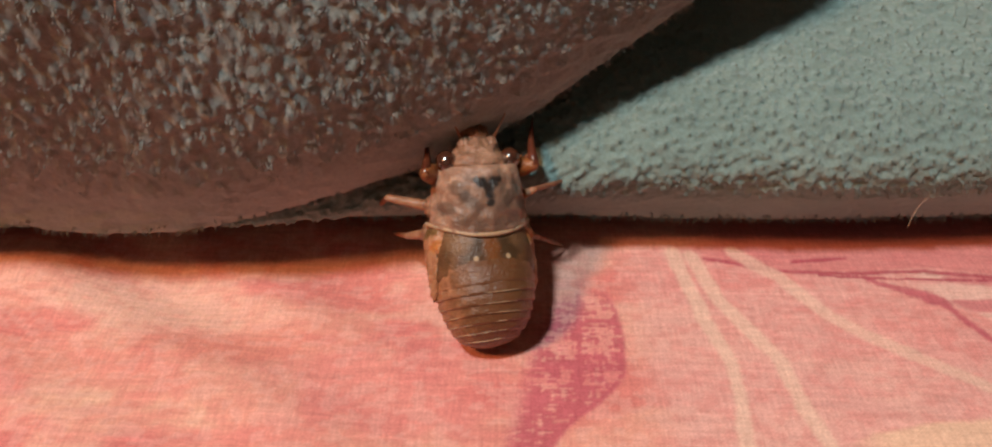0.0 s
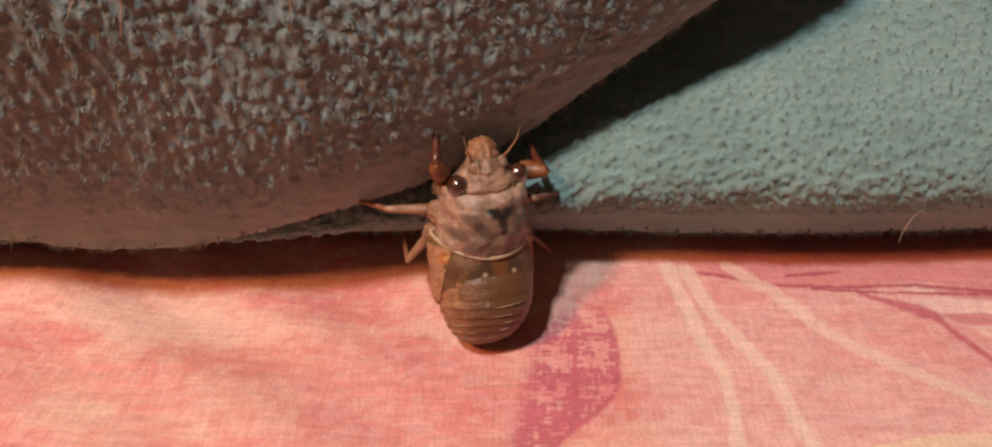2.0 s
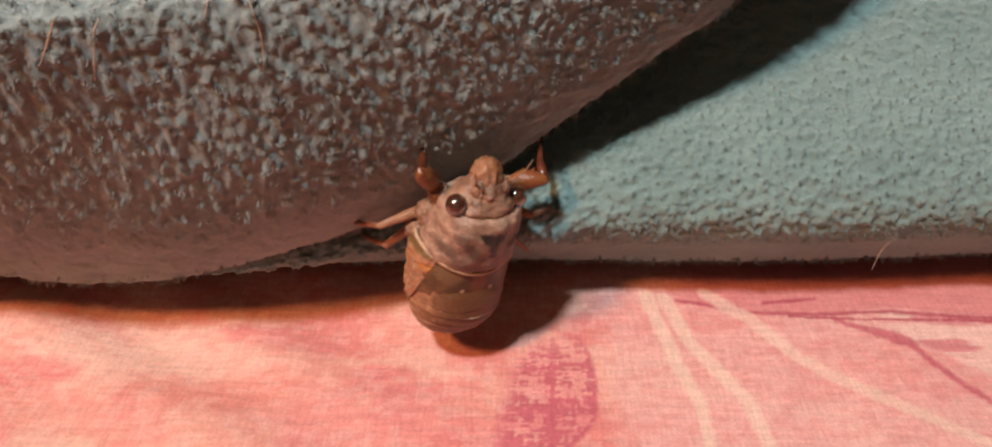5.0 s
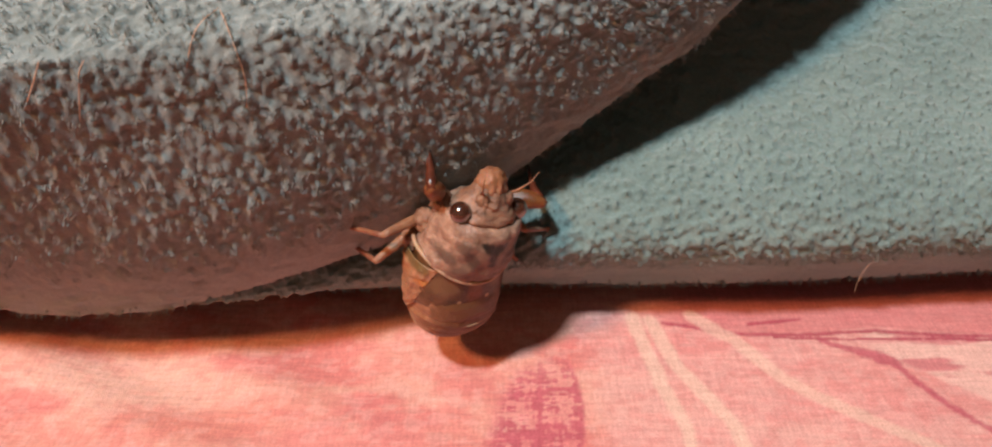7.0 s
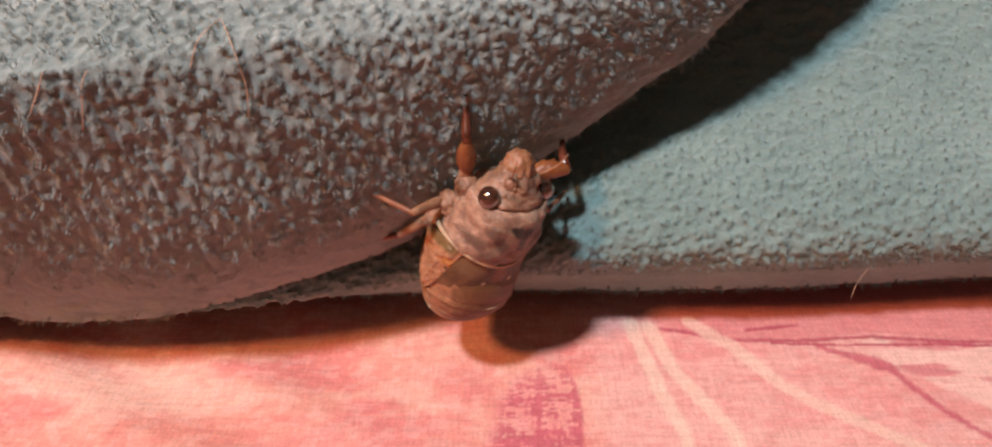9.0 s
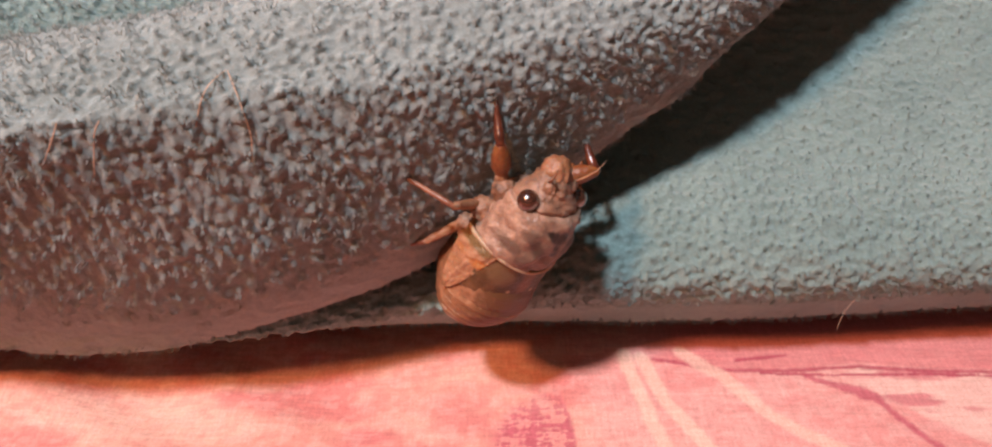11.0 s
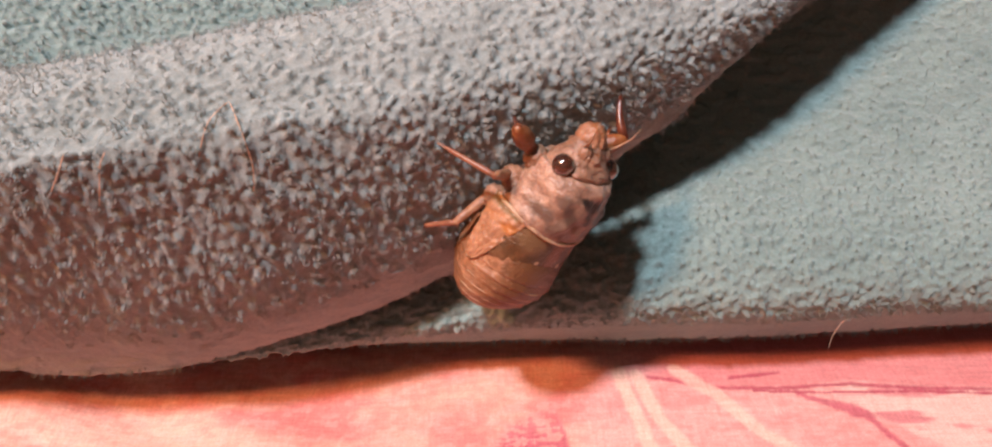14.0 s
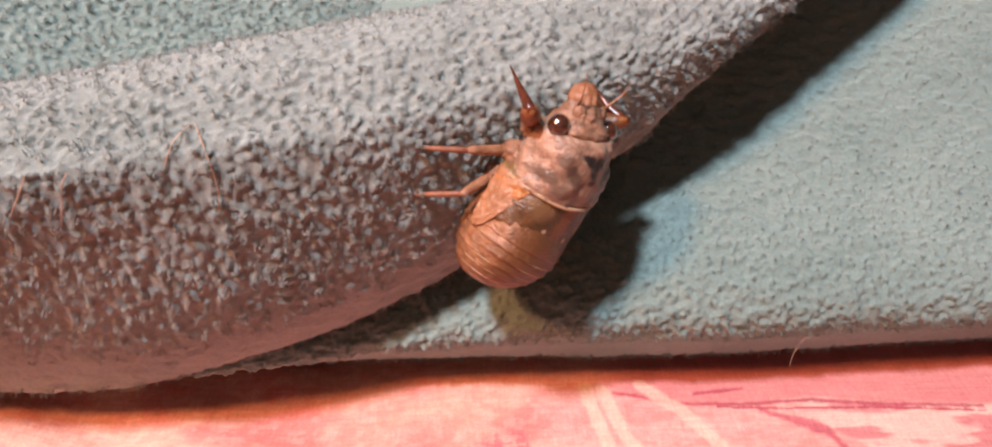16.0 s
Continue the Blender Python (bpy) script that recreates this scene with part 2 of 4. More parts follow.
def sheet_print(x, y):
    """The dyed pattern: salmon ground with peach washes, cream stalks and raspberry leaves in dry brush."""
    wx, wy = x + 5 * (fbm(x / 9, y / 9, 21, 3) - 0.45), y + 4 * (fbm(x / 9, y / 9, 25, 3) - 0.45)
    base = np.ones((*x.shape, 3)) * np.array((0.84, 0.30, 0.25))
    flake = fbm(wx / 7.0, wy / 4.2, 33, 4)
    base = blend(base, (0.92, 0.50, 0.38), step(0.40, 0.62, flake) * 0.7)
    base = blend(base, (0.80, 0.22, 0.21), step(0.44, 0.28, flake) * 0.5)
    wash = fbm(wx / 26.0, wy / 12.0, 31, 4)
    base = blend(base, (0.90, 0.45, 0.33), step(0.40, 0.60, wash) * 0.6)
    for px, py, wide, deep, tone, much in ((-46, 76, 17, 6.0, (0.93, 0.54, 0.41), 0.85), (-46, 57, 13, 4.5, (0.93, 0.57, 0.40), 0.6), (-34, 68.5, 12, 3.2, (0.80, 0.25, 0.19), 0.6), (-11, 62, 17, 8.5, (0.80, 0.24, 0.23), 0.6), (-6, 79, 8, 3.5, (0.84, 0.34, 0.27), 0.5), (-58, 66, 9, 3.5, (0.84, 0.30, 0.24), 0.5)):
        far = np.hypot((wx - px + 0.25 * (wy - py)) / wide, (wy - py) / deep)
        base = blend(base, tone, step(1.25, 0.5, far + 0.9 * (fbm(x / 3.5, y / 2.2, 35, 4) - 0.45)) * much)
    base = blend(base, (0.78, 0.21, 0.19), step(0.50, 0.66, fbm(wx / 20.0, wy / 9.0, 37, 4)) * 0.7)
    base = blend(base, (0.90, 0.47, 0.41), step(16, 24, wx) * 0.75)
    base = blend(base, (0.84, 0.31, 0.28), step(16, 30, wx) * step(0.42, 0.6, fbm(wx / 30, wy / 6, 41, 4)) * 0.6)
    crumb = fbm(x / 1.5, y / 1.1, 45, 4)
    base = blend(base, (0.92, 0.51, 0.44), step(0.46, 0.58, crumb) * 0.32)
    base = blend(base, (0.80, 0.27, 0.24), step(0.43, 0.32, crumb) * 0.28)
    # dry brush: ragged threads across and along the cloth
    rag = 0.62 * fbm(x / 1.5, y / 0.36, 51, 2) + 0.38 * fbm(x / 0.42, y / 1.5, 57, 2)
    right_edge = table(y, [45, 56, 60.7, 65.6, 71.5, 77, 81, 84], [4, 9.4, 14.4, 17.5, 17.9, 17.2, 16, 14])
    left_edge = table(y, [45, 59, 70, 76, 81, 84], [-2, 1.7, 4.0, 6.0, 11, 14])
    leaf = np.minimum(step(0, 3.0, x - left_edge + 2 * (rag - 0.45)), step(0, 0.9, right_edge - x + 0.8 * (rag - 0.45))) * step(83, 74, y)
    vein = np.exp(-((x - 11.4 - 0.06 * (y - 70)) / 0.45) ** 2) * 0.20
    rim = np.exp(-((x - right_edge + 0.7) / 0.8) ** 2) * 0.16
    rows = 0.10 * np.exp(-((y - 66.3) / 0.5) ** 2) + 0.08 * np.exp(-((y - 73.5) / 0.5) ** 2)
    density = np.clip(0.42 + 0.008 * (68 - y) + 0.006 * (9 - x), 0.36, 0.60) + vein + rim + rows
    base = blend(base, (0.79, 0.27, 0.27), leaf * 0.5)
    base = blend(base, (0.60, 0.125, 0.16), leaf * step(0.02, -0.05, rag - density + 0.02) * 0.85)
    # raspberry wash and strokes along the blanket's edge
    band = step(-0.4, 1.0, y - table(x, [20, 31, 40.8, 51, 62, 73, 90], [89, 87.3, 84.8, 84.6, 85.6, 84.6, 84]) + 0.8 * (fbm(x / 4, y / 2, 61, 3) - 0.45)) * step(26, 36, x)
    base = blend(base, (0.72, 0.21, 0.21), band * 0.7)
    slant, w = along(x, y, [(54, 83.3), (59.9, 80.7), (62.8, 79.4), (64.4, 76.0), (67.5, 71.0), (74, 64), (84, 58)])
    beyond = step(0, 1.5, (x - 60) * 0.75 + (y - 81.5) + 1.2 * (fbm(x / 3, y / 3, 63, 3) - 0.45)) * step(58, 64, x) * (1 - band)
    base = blend(base, (0.93, 0.58, 0.48), beyond * 0.75)
    base = blend(base, (0.66, 0.17, 0.19), beyond * step(0.46, 0.58, fbm(x / 9, y / 2.2, 65, 3)) * 0.75)
    base = blend(base, (0.58, 0.11, 0.15), step(0.9, 0.1, slant - 0.7 * np.exp(-((w - 0.25) / 0.12) ** 2) + 1.3 * (rag - 0.42)) * 0.8)
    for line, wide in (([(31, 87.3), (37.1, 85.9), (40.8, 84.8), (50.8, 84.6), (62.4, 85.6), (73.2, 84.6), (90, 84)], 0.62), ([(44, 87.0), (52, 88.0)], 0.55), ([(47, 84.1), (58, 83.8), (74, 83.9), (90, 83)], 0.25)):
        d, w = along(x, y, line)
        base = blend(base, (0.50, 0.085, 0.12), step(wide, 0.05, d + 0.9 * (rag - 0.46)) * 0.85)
    for n, line in enumerate(STALKS):
        d, w = along(x + 0.5 * (fbm(x / 2.5, y / 2.5, 71, 3) - 0.45), y, line)
        wide = (1.2, 1.2, 1.3)[n] * (1 - 0.25 * w) * (0.85 + 0.5 * (fbm(x / 2.5, y / 2.5, 73, 2) - 0.3))
        base = blend(base, (0.95, 0.62, 0.48), step(wide + 0.45, wide - 0.35, d + 0.6 * (rag - 0.45)) * (0.8, 0.78, 0.66)[n])
    cream = step(0, 0.9, 59.5 - y - 0.012 * (x - 60) ** 2 + 1.2 * (fbm(x / 3, y / 3, 77, 3) - 0.45)) * step(40, 48, x)
    base = blend(base, (0.95, 0.60, 0.42), cream * 0.95)
    # unseen cloth beyond the view, darkened and reddened to dim and warm its bounce light
    bounce_tint = np.maximum(step(50, 42, y + 6 * (fbm(x / 15, y / 15, 83, 3) - 0.45)), np.maximum(step(92, 100, np.abs(x - 5)), step(130, 150, y)))
    base = blend(base, (0.27, 0.065, 0.032), bounce_tint * 0.94)
    streak = fbm(x / 7.0, y / 0.5, 81, 3)
    return base * 0.82 * (1 + 0.22 * (streak - 0.45))[..., None]


def build_sheet():
    xs = spread(-1000, 1000, -80, 105, 0.25, 25)
    ys = spread(-900, 1100, 48, 100, 0.25, 25)
    X, Y = np.meshgrid(xs, ys)
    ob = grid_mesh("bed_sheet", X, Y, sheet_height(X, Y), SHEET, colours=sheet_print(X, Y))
    return tagged(ob, "salmon pink printed cotton bed sheet, slightly creased", "bed sheet", kind="structure")


build_sheet()

# plain walls and ceiling that close the place
for name, x0, x1, y0, y1, z0, z1 in (
    ("wall_west", -1.05, -1.0, -0.95, 1.15, -0.05, 1.5), ("wall_east", 1.0, 1.05, -0.95, 1.15, -0.05, 1.5),
    ("wall_south", -1.0, 1.0, -0.95, -0.9, -0.05, 1.5), ("wall_north", -1.0, 1.0, 1.1, 1.15, -0.05, 1.5),
    ("ceiling", -1.05, 1.05, -0.95, 1.15, 1.5, 1.55)):
    v = [(x, y, z) for x in (x0, x1) for y in (y0, y1) for z in (z0, z1)]
    f = [(0, 1, 3, 2), (4, 6, 7, 5), (0, 4, 5, 1), (2, 3, 7, 6), (0, 2, 6, 4), (1, 5, 7, 3)]
    tagged(mesh_object(name, v, f, WALL, smooth=False), "plain painted " + name.split("_")[0], name.split("_")[0], kind="structure")


# ---- the fleece blanket: a lower layer with a rounded edge, and a thick fold that hangs over it ----
def tufts(x, y, radius, seed):
    """Rounded peaks of uneven height, one a unit cell."""
    ix, iy = np.floor(x), np.floor(y)
    best = np.zeros(x.shape)
    for dx in (-1, 0, 1):
        for dy in (-1, 0, 1):
            cx, cy = ix + dx, iy + dy
            px, py = cx + 0.5 + 0.9 * (lattice(cx, cy, seed) - 0.5), cy + 0.5 + 0.9 * (lattice(cx, cy, seed + 7) - 0.5)
            tall = 0.25 + 0.75 * lattice(cx, cy, seed + 13)
            best = np.maximum(best, tall * np.exp(-((x - px) ** 2 + (y - py) ** 2) / radius ** 2))
    return best


FINE_COLUMN, FINE_ROW = 0.32, 0.30


def nap_height(u, v, soft, peaks, pits):
    """Soft matted tufts of the fleece over a cloth of u by v millimetres, in millimetres."""
    wu, wv = u + 1.6 * (fbm(u / 1.4, v / 1.4, 91, 3) - 0.44), v + 1.6 * (fbm(u / 1.4, v / 1.4, 95, 3) - 0.44)
    lump = fbm(u / 5.0, v / 5.0, 111, 3) - 0.44
    pit = tufts(wu / 3.4, wv / 1.7, 0.14, 141) * step(0.36, 0.52, fbm(u / 9.0, v / 9.0, 171, 2))
    big = np.sqrt(tufts(wu / 1.3, wv / 1.15, 0.44, 101))
    peak = tufts(wu / 1.15, wv / 1.05, 0.34, 151)
    web = 1 - np.abs(2 * smooth_noise(wu / 0.75, wv / 0.75, 161) - 1)
    small = tufts(wu / 0.7, wv / 0.62, 0.38, 131)
    return soft * (0.62 * big + 0.22 * small + 0.30 * (web - 0.5) - 0.45) + peaks * (0.8 * peak + 0.22 * web * (0.3 + peak) - 0.25) + 0.5 * lump - pits * pit


def normals_of(X, Y, Z):
    p = np.stack([X, Y, Z], -1)
    n = np.cross(np.gradient(p, axis=1), np.gradient(p, axis=0))
    return n / (np.linalg.norm(n, axis=-1, keepdims=True) + 1e-12)


def draw_section(points, window, fine, coarse):
    """Places along a smooth curve through control points, fine within a window of its length: (stations, controls, 2) to (rows, stations, 2)."""
    pts = np.asarray(points)
    n = pts.shape[1]
    dense = []
    for k in range(n - 1):
        p0, p1, p2, p3 = pts[:, max(k - 1, 0)], pts[:, k], pts[:, k + 1], pts[:, min(k + 2, n - 1)]
        for s in np.linspace(0, 1, 24, endpoint=False):
            dense.append(0.5 * (2 * p1 + (p2 - p0) * s + (2 * p0 - 5 * p1 + 4 * p2 - p3) * s * s + (3 * p1 - p0 - 3 * p2 + p3) * s ** 3))
    dense.append(pts[:, -1])
    dense = np.stack(dense)
    mid = dense[:, dense.shape[1] // 2]
    length = np.r_[0, np.cumsum(np.hypot(*np.diff(mid, axis=0).T))]
    places = spread(0, length[-1], window[0], window[1], fine, coarse)
    at = np.interp(places, length, np.arange(len(length)))
    k = np.minimum(at.astype(int), len(length) - 2)
    f = (at - k)[:, None, None]
    return dense[k] * (1 - f) + dense[k + 1] * f, places


def cloth_surface(xs, sections, window, shift, anchor):
    curve, places = draw_section(sections, window, FINE_ROW, 3.0)
    X = np.broadcast_to(xs, curve.shape[:2]).copy()
    Y, Z = curve[..., 0], curve[..., 1]
    N = normals_of(X, Y, Z)
    U = X + shift
    V = np.r_[np.zeros((1, X.shape[1])), np.cumsum(np.hypot(np.diff(Y, axis=0), np.diff(Z, axis=0)), 0)]
    V = V - V[np.searchsorted(places, anchor)] + shift
    rows = np.searchsorted(places, window)
    return X, Y, Z, N, U, V, rows


def lower_sections(xs):
    """The lower layer: its rounded front edge, then the slope that climbs away."""
    front = table(xs, [-300, -70, -40, -10, 36, 70, 110, 300], [86, 86, 86, 84.6, 83.4, 85.6, 88.5, 95])
    tall = table(xs, [-300, -60, -35, -10, 20, 36, 300], [0.22, 0.25, 0.35, 0.66, 0.95, 1.0, 1.0])
    out = []
    for dy, z in ((60, 1.2), (22, 1.2), (12.6, 2.4), (6.9, 5.5), (3.9, 10.0), (1.2, 14.2), (-0.5, 18.4), (1.2, 22.4), (6.6, 26.6), (17.6, 31.8), (32, 41), (58, 62), (100, 88), (160, 104), (330, 108)):
        out.append(np.stack([front + dy, np.maximum(z * tall, 0.6 + 0.4 * min(z, 3))], -1))
    return np.stack(out, 1)


def fold_sections(xs):
    """The upper fold: underside, hanging lower rim, overhanging face, rounded top and the hollow behind."""
    bx = [-300, -100, -65, -50, -38, -27, -10, 4, 17, 30, 39, 58, 80, 120, 300]
    zb = table(xs, bx, [16, 12.5, 11.4, 9.4, 10.2, 13.0, 18.1, 25.0, 34.2, 41.8, 47.9, 56, 64.5, 78, 92])
    yb = table(xs, [-300, -120, -51, -10, 17, 30, 39, 58, 80, 120, 300], [75, 76, 79.0, 84.6, 88.8, 93.6, 99.2, 115.5, 137, 165, 220])
    yf = table(xs, [-300, -100, -78, -60, -45, -30, -7, 15, 34, 60, 120, 300], [52, 60, 63.0, 64.0, 65.8, 69.3, 75.4, 84.2, 93.2, 111.5, 149, 203])
    sag = table(xs, [-300, -30, -10, 10, 20, 300], [2.0, 2.0, 1.6, 0.6, 0, 0])
    zf = zb * 0.42 + table(xs, [-300, -65, -45, -25, -10, 10, 34, 120, 300], [46, 46.5, 45.6, 44, 42.3, 39.5, 36.0, 41, 50])
    zf = np.maximum(zf, zb + 6.5)
    yb, zb = yb + sag, zb - 0.92 * sag
    top = np.maximum(57.5 + table(xs, [-300, -60, -10, 40, 120, 300], [-3, -3, 2, 6, 22, 30]), zf + 5)
    steep = table(xs, [-300, -52, -18, 300], [1, 1, 0, 0])
    dip = 0.38 * np.clip(xs + 52, -20, 70)
    out = []
    for y, z in (
        (yb + 70, zb + 12), (yb + 32, zb + 9), (yb + 12, zb + 4.2), (yb + 3.5, zb + 0.7), (yb - 1.2 * np.clip((yb - yf - 3) / 6, 0, 1), zb + 0.5),
        (yf + (0.52 + 0.25 * steep) * (yb - yf), zb + 0.15 * (zf - zb) + 0.4), (yf + (0.15 + 0.23 * steep) * (yb - yf), zb + 0.50 * (zf - zb)), (yf, zf), (yf + 3.2, zf + 0.52 * (top - zf)),
        (yf + 9.5, top), (yf + 19, top - 1.2), (yf + 27, top - 8.0), (yf + 36, top - 13 - 0.5 * dip), (yf + 50, top - 10 - dip), (yf + 75, top + 1 - dip), (yf + 130, top + 8 - dip), (yf + 300, top + 8 - dip)):
        out.append(np.stack([y, z], -1))
    return np.stack(out, 1)


def fibres(surface, lift, bare, mat, parent, pitch, each, length, girth, gather, seed, window, name="nap"):
    """Clumps of short curled fibres that stand on a cloth surface, about pitch millimetres apart, shorter where the cloth is bare."""
    X, Y, Z, N, rows = surface
    rng = np.random.default_rng(seed)
    c0, c1 = np.searchsorted(X[0], window[0]), np.searchsorted(X[0], window[1])
    di, dj = pitch / FINE_ROW, pitch / FINE_COLUMN
    gi, gj = np.meshgrid(np.arange(rows[0] + di, rows[1] - di, di), np.arange(c0 + dj, c1 - dj, dj), indexing="ij")
    gj = gj + 0.5 * dj * (np.arange(gi.shape[0])[:, None] % 2)
    i = np.clip(gi + rng.uniform(-0.5, 0.5, gi.shape) * di, rows[0], rows[1] - 1).astype(int).ravel()
    j = np.clip(gj + rng.uniform(-0.5, 0.5, gj.shape) * dj, c0, c1 - 1).astype(int).ravel()
    for climb in range(3):  # the clumps gather on the high places
        around = np.stack([lift[np.clip(i + a, 0, lift.shape[0] - 1), np.clip(j + b, 0, lift.shape[1] - 1)] for a in (-1, 0, 1) for b in (-1, 0, 1)])
        best = np.argmax(around, 0)
        i, j = i + best // 3 - 1, j + best % 3 - 1
    stays = bare[i, j] > 0.42
    i, j = i[stays], j[stays]
    clumps = len(i)
    i, j = np.repeat(i, each), np.repeat(j, each)
    count = len(i)
    root, up = np.stack([X[i, j], Y[i, j], Z[i, j]], -1), N[i, j]
    full = bare[i, j][:, None]
    tall = np.repeat(rng.uniform(0.45, 1.25, clumps) ** 1.2, each)[:, None] * rng.uniform(0.75, 1.2, count)[:, None] * length * (0.08 + 0.92 * full)
    lean = np.repeat(rng.normal(0, 0.45, (clumps, 3)), each, axis=0)
    off = rng.normal(0, 1, (count, 3))
    off -= up * np.sum(off * up, 1, keepdims=True)
    spread_out = off * pitch * 0.30
    side = np.cross(up, rng.normal(0, 1, up.shape))
    side /= np.linalg.norm(side, axis=1, keepdims=True) + 1e-9
    across = np.cross(up, side)
    curl = rng.uniform(0.1, 0.6, count)[:, None]
    wide = rng.uniform(0.7, 1.3, count)[:, None] * girth
    foot = root + spread_out - 0.12 * up
    middle = root + spread_out * (1 - 0.45 * gather) + tall * (0.62 * up + 0.35 * lean + 0.25 * curl * side)
    tip = root + spread_out * (1 - gather) + tall * (0.95 * up + 0.9 * lean + 0.75 * curl * side)
    ring = ((1, 0), (-0.5, 0.87), (-0.5, -0.87))
    verts = [foot + wide * (a * across + b * side) for a, b in ring] + [middle + 0.9 * wide * (a * across + b * side) for a, b in ring] + [tip]
    co = np.stack(verts, 1).reshape(-1, 3) * MM
    quads = [(a, (a + 1) % 3, 3 + (a + 1) % 3, 3 + a) for a in range(3)]
    tris = [(3 + a, 3 + (a + 1) % 3, 6) for a in range(3)]
    base = (np.arange(count) * 7)[:, None]
    loops = (base + np.array([k for f in quads + tris for k in f])[None]).ravel()
    starts = (np.arange(count)[:, None] * 21 + np.array([0, 4, 8, 12, 15, 18])[None]).ravel()
    me = bpy.data.meshes.new(name)
    me.vertices.add(len(co))
    me.vertices.foreach_set("co", co.ravel())
    me.loops.add(len(loops))
    me.loops.foreach_set("vertex_index", loops)
    me.polygons.add(len(starts))
    me.polygons.foreach_set("loop_start", starts)
    me.update(calc_edges=True)
    me.shade_smooth()
    me.materials.append(mat)
    ob = new(name, me)
    ob.parent = parent
    return tagged(ob, "short curled pale fleece fibres", kind="stuff")


def build_blanket():
    blanket = tagged(new("fleece_blanket"), "grey-green fleece blanket folded over itself on the bed sheet", "blanket")
    xs = spread(-300, 300, -80, 112, FINE_COLUMN, 6)
    for name, sections, window, lean, label, face, relief, edge in (
        ("lower_layer", lower_sections(xs), (44, 122), 40.0, "flat lower layer with a rounded edge", FLEECE, (0.36, 0.75, 0.6), (3, 6)),
        ("upper_fold", fold_sections(xs), (56, 192), 0.0, "thick rolled upper fold, its paler face outward", PALE_FLEECE, (0.36, 0.95, 0.22), (4, 7))):
        X, Y, Z, N, U, V, rows = cloth_surface(xs, sections, window, lean, 0.5 * (window[0] + window[1]))
        foot, brow = sections[:, edge[0], 1], sections[:, edge[1], 1]
        low, full = (0.4, 0.95) if face is FLEECE else (0.08, 0.46)
        bare = 0.08 + 0.92 * step(low, full, (Z - foot) / (brow - foot + 0.01))
        soft, peaks, pits = relief
        crown = step(1.0, 1.5, (Z - foot) / (brow - foot + 0.01)) if face is PALE_FLEECE else 0
        worn = crown if face is PALE_FLEECE else 0.95 * step(24, 36, Z)  # the pile is pressed flatter on top
        h = nap_height(U, V, soft * (0.5 + 0.5 * bare) * (1 - (0.55 if face is PALE_FLEECE else 0.85) * worn), peaks * bare * (1 - (0.45 if face is PALE_FLEECE else 0.92) * worn), pits * (worn if face is FLEECE else (0.4 + 0.6 * worn) * step(0.2, 0.7, bare)))
        if face is FLEECE:
            h = h + 0.6 * worn * (fbm(U / 1.9 + 0.3 * V, V / 0.9, 181, 4) - 0.45)
        h = h + (0.22 if face is FLEECE else 1.0) * (1 - bare) * (fbm(U / 2.2, V / 0.95, 201, 4) - 0.45)
        # matted flakes of pile
        flakes = step(0.40, 0.52, fbm(U / 2.1, V / 1.3, 191, 4))
        h = h + flakes * (0.30 * crown if face is PALE_FLEECE else 0.26 * worn + 0.34 * bare * (1 - worn))
        X, Y, Z = X + h * N[..., 0], Y + h * N[..., 1], Z + h * N[..., 2]
        cloth = grid_mesh(name, X, Y, Z, face, blanket, label)
        surface = (X, Y, Z, N, rows)
        if face is PALE_FLEECE:
            # past the hollow behind the roll the cloth shows its green face again
            cloth.data.materials.append(FLEECE)
            hollow = sections[:, 11, 0]
            cloth.data.polygons.foreach_set("material_index", ((Y > hollow[None, :]) & (Z > 20))[:-1, :-1].ravel().astype(np.int32))
            fibres(surface, h, bare * (1 - 0.55 * crown), PALE_NAP, blanket, 1.2, 7, 0.55, 0.042, 0.45, 5, (-72, 80))
        else:
            fibres(surface, h, 0.1 + 0.65 * step(11, 16, Z) - 0.3 * step(26, 40, Z), NAP, blanket, 0.6, 1, 0.62, 0.04, 0.2, 9, (-40, 104))
        # fine fuzz on the smooth hem
        fibres(surface, h, np.where((Z - foot) / (brow - foot + 0.01) < (0.16 if face is FLEECE else 0.06), 0.8, 0.0), NAP if face is FLEECE else PALE_NAP, blanket, 0.45, 2, 0.7, 0.024, 0.1, 17, (-72, 104), "fuzz")
    return blanket


build_blanket()


# ---- the cicada nymph ----
SHELL = mottled("dusty_shell", [(0.32, (0.085, 0.038, 0.020)), (0.5, (0.25, 0.115, 0.06)), (0.7, (0.38, 0.20, 0.12))], 520.0, 0.45, 0.6, 3200.0, 0.45, 0.15, 0.4)
AMBER = mottled("amber_cuticle", [(0.3, (0.171, 0.043, 0.013)), (0.7, (0.296, 0.107, 0.032))], 500.0, 0.34, 0.6, 2500.0, 0.5, 0.3)
LEG = mottled("leg_cuticle", [(0.3, (0.210, 0.074, 0.031)), (0.7, (0.381, 0.192, 0.095))], 600.0, 0.4, 0.6, 2500.0, 0.5, 0.25, 0.35)
FACE = mottled("amber_face", [(0.3, (0.19, 0.06, 0.02)), (0.6, (0.31, 0.115, 0.038)), (0.8, (0.36, 0.17, 0.08))], 700.0, 0.4, 0.5, 3000.0, 0.45, 0.3, 0.5)
SHIN = mottled("shin_cuticle", [(0.3, (0.172, 0.052, 0.026)), (0.7, (0.344, 0.146, 0.073))], 500.0, 0.42, 0.4, 2500.0, 0.45, 0.15)
PALE = mottled("pale_rim", [(0.3, (0.38, 0.235, 0.135)), (0.7, (0.52, 0.345, 0.215))], 700.0, 0.45, 0.3, 2500.0, 0.4, 0.2)
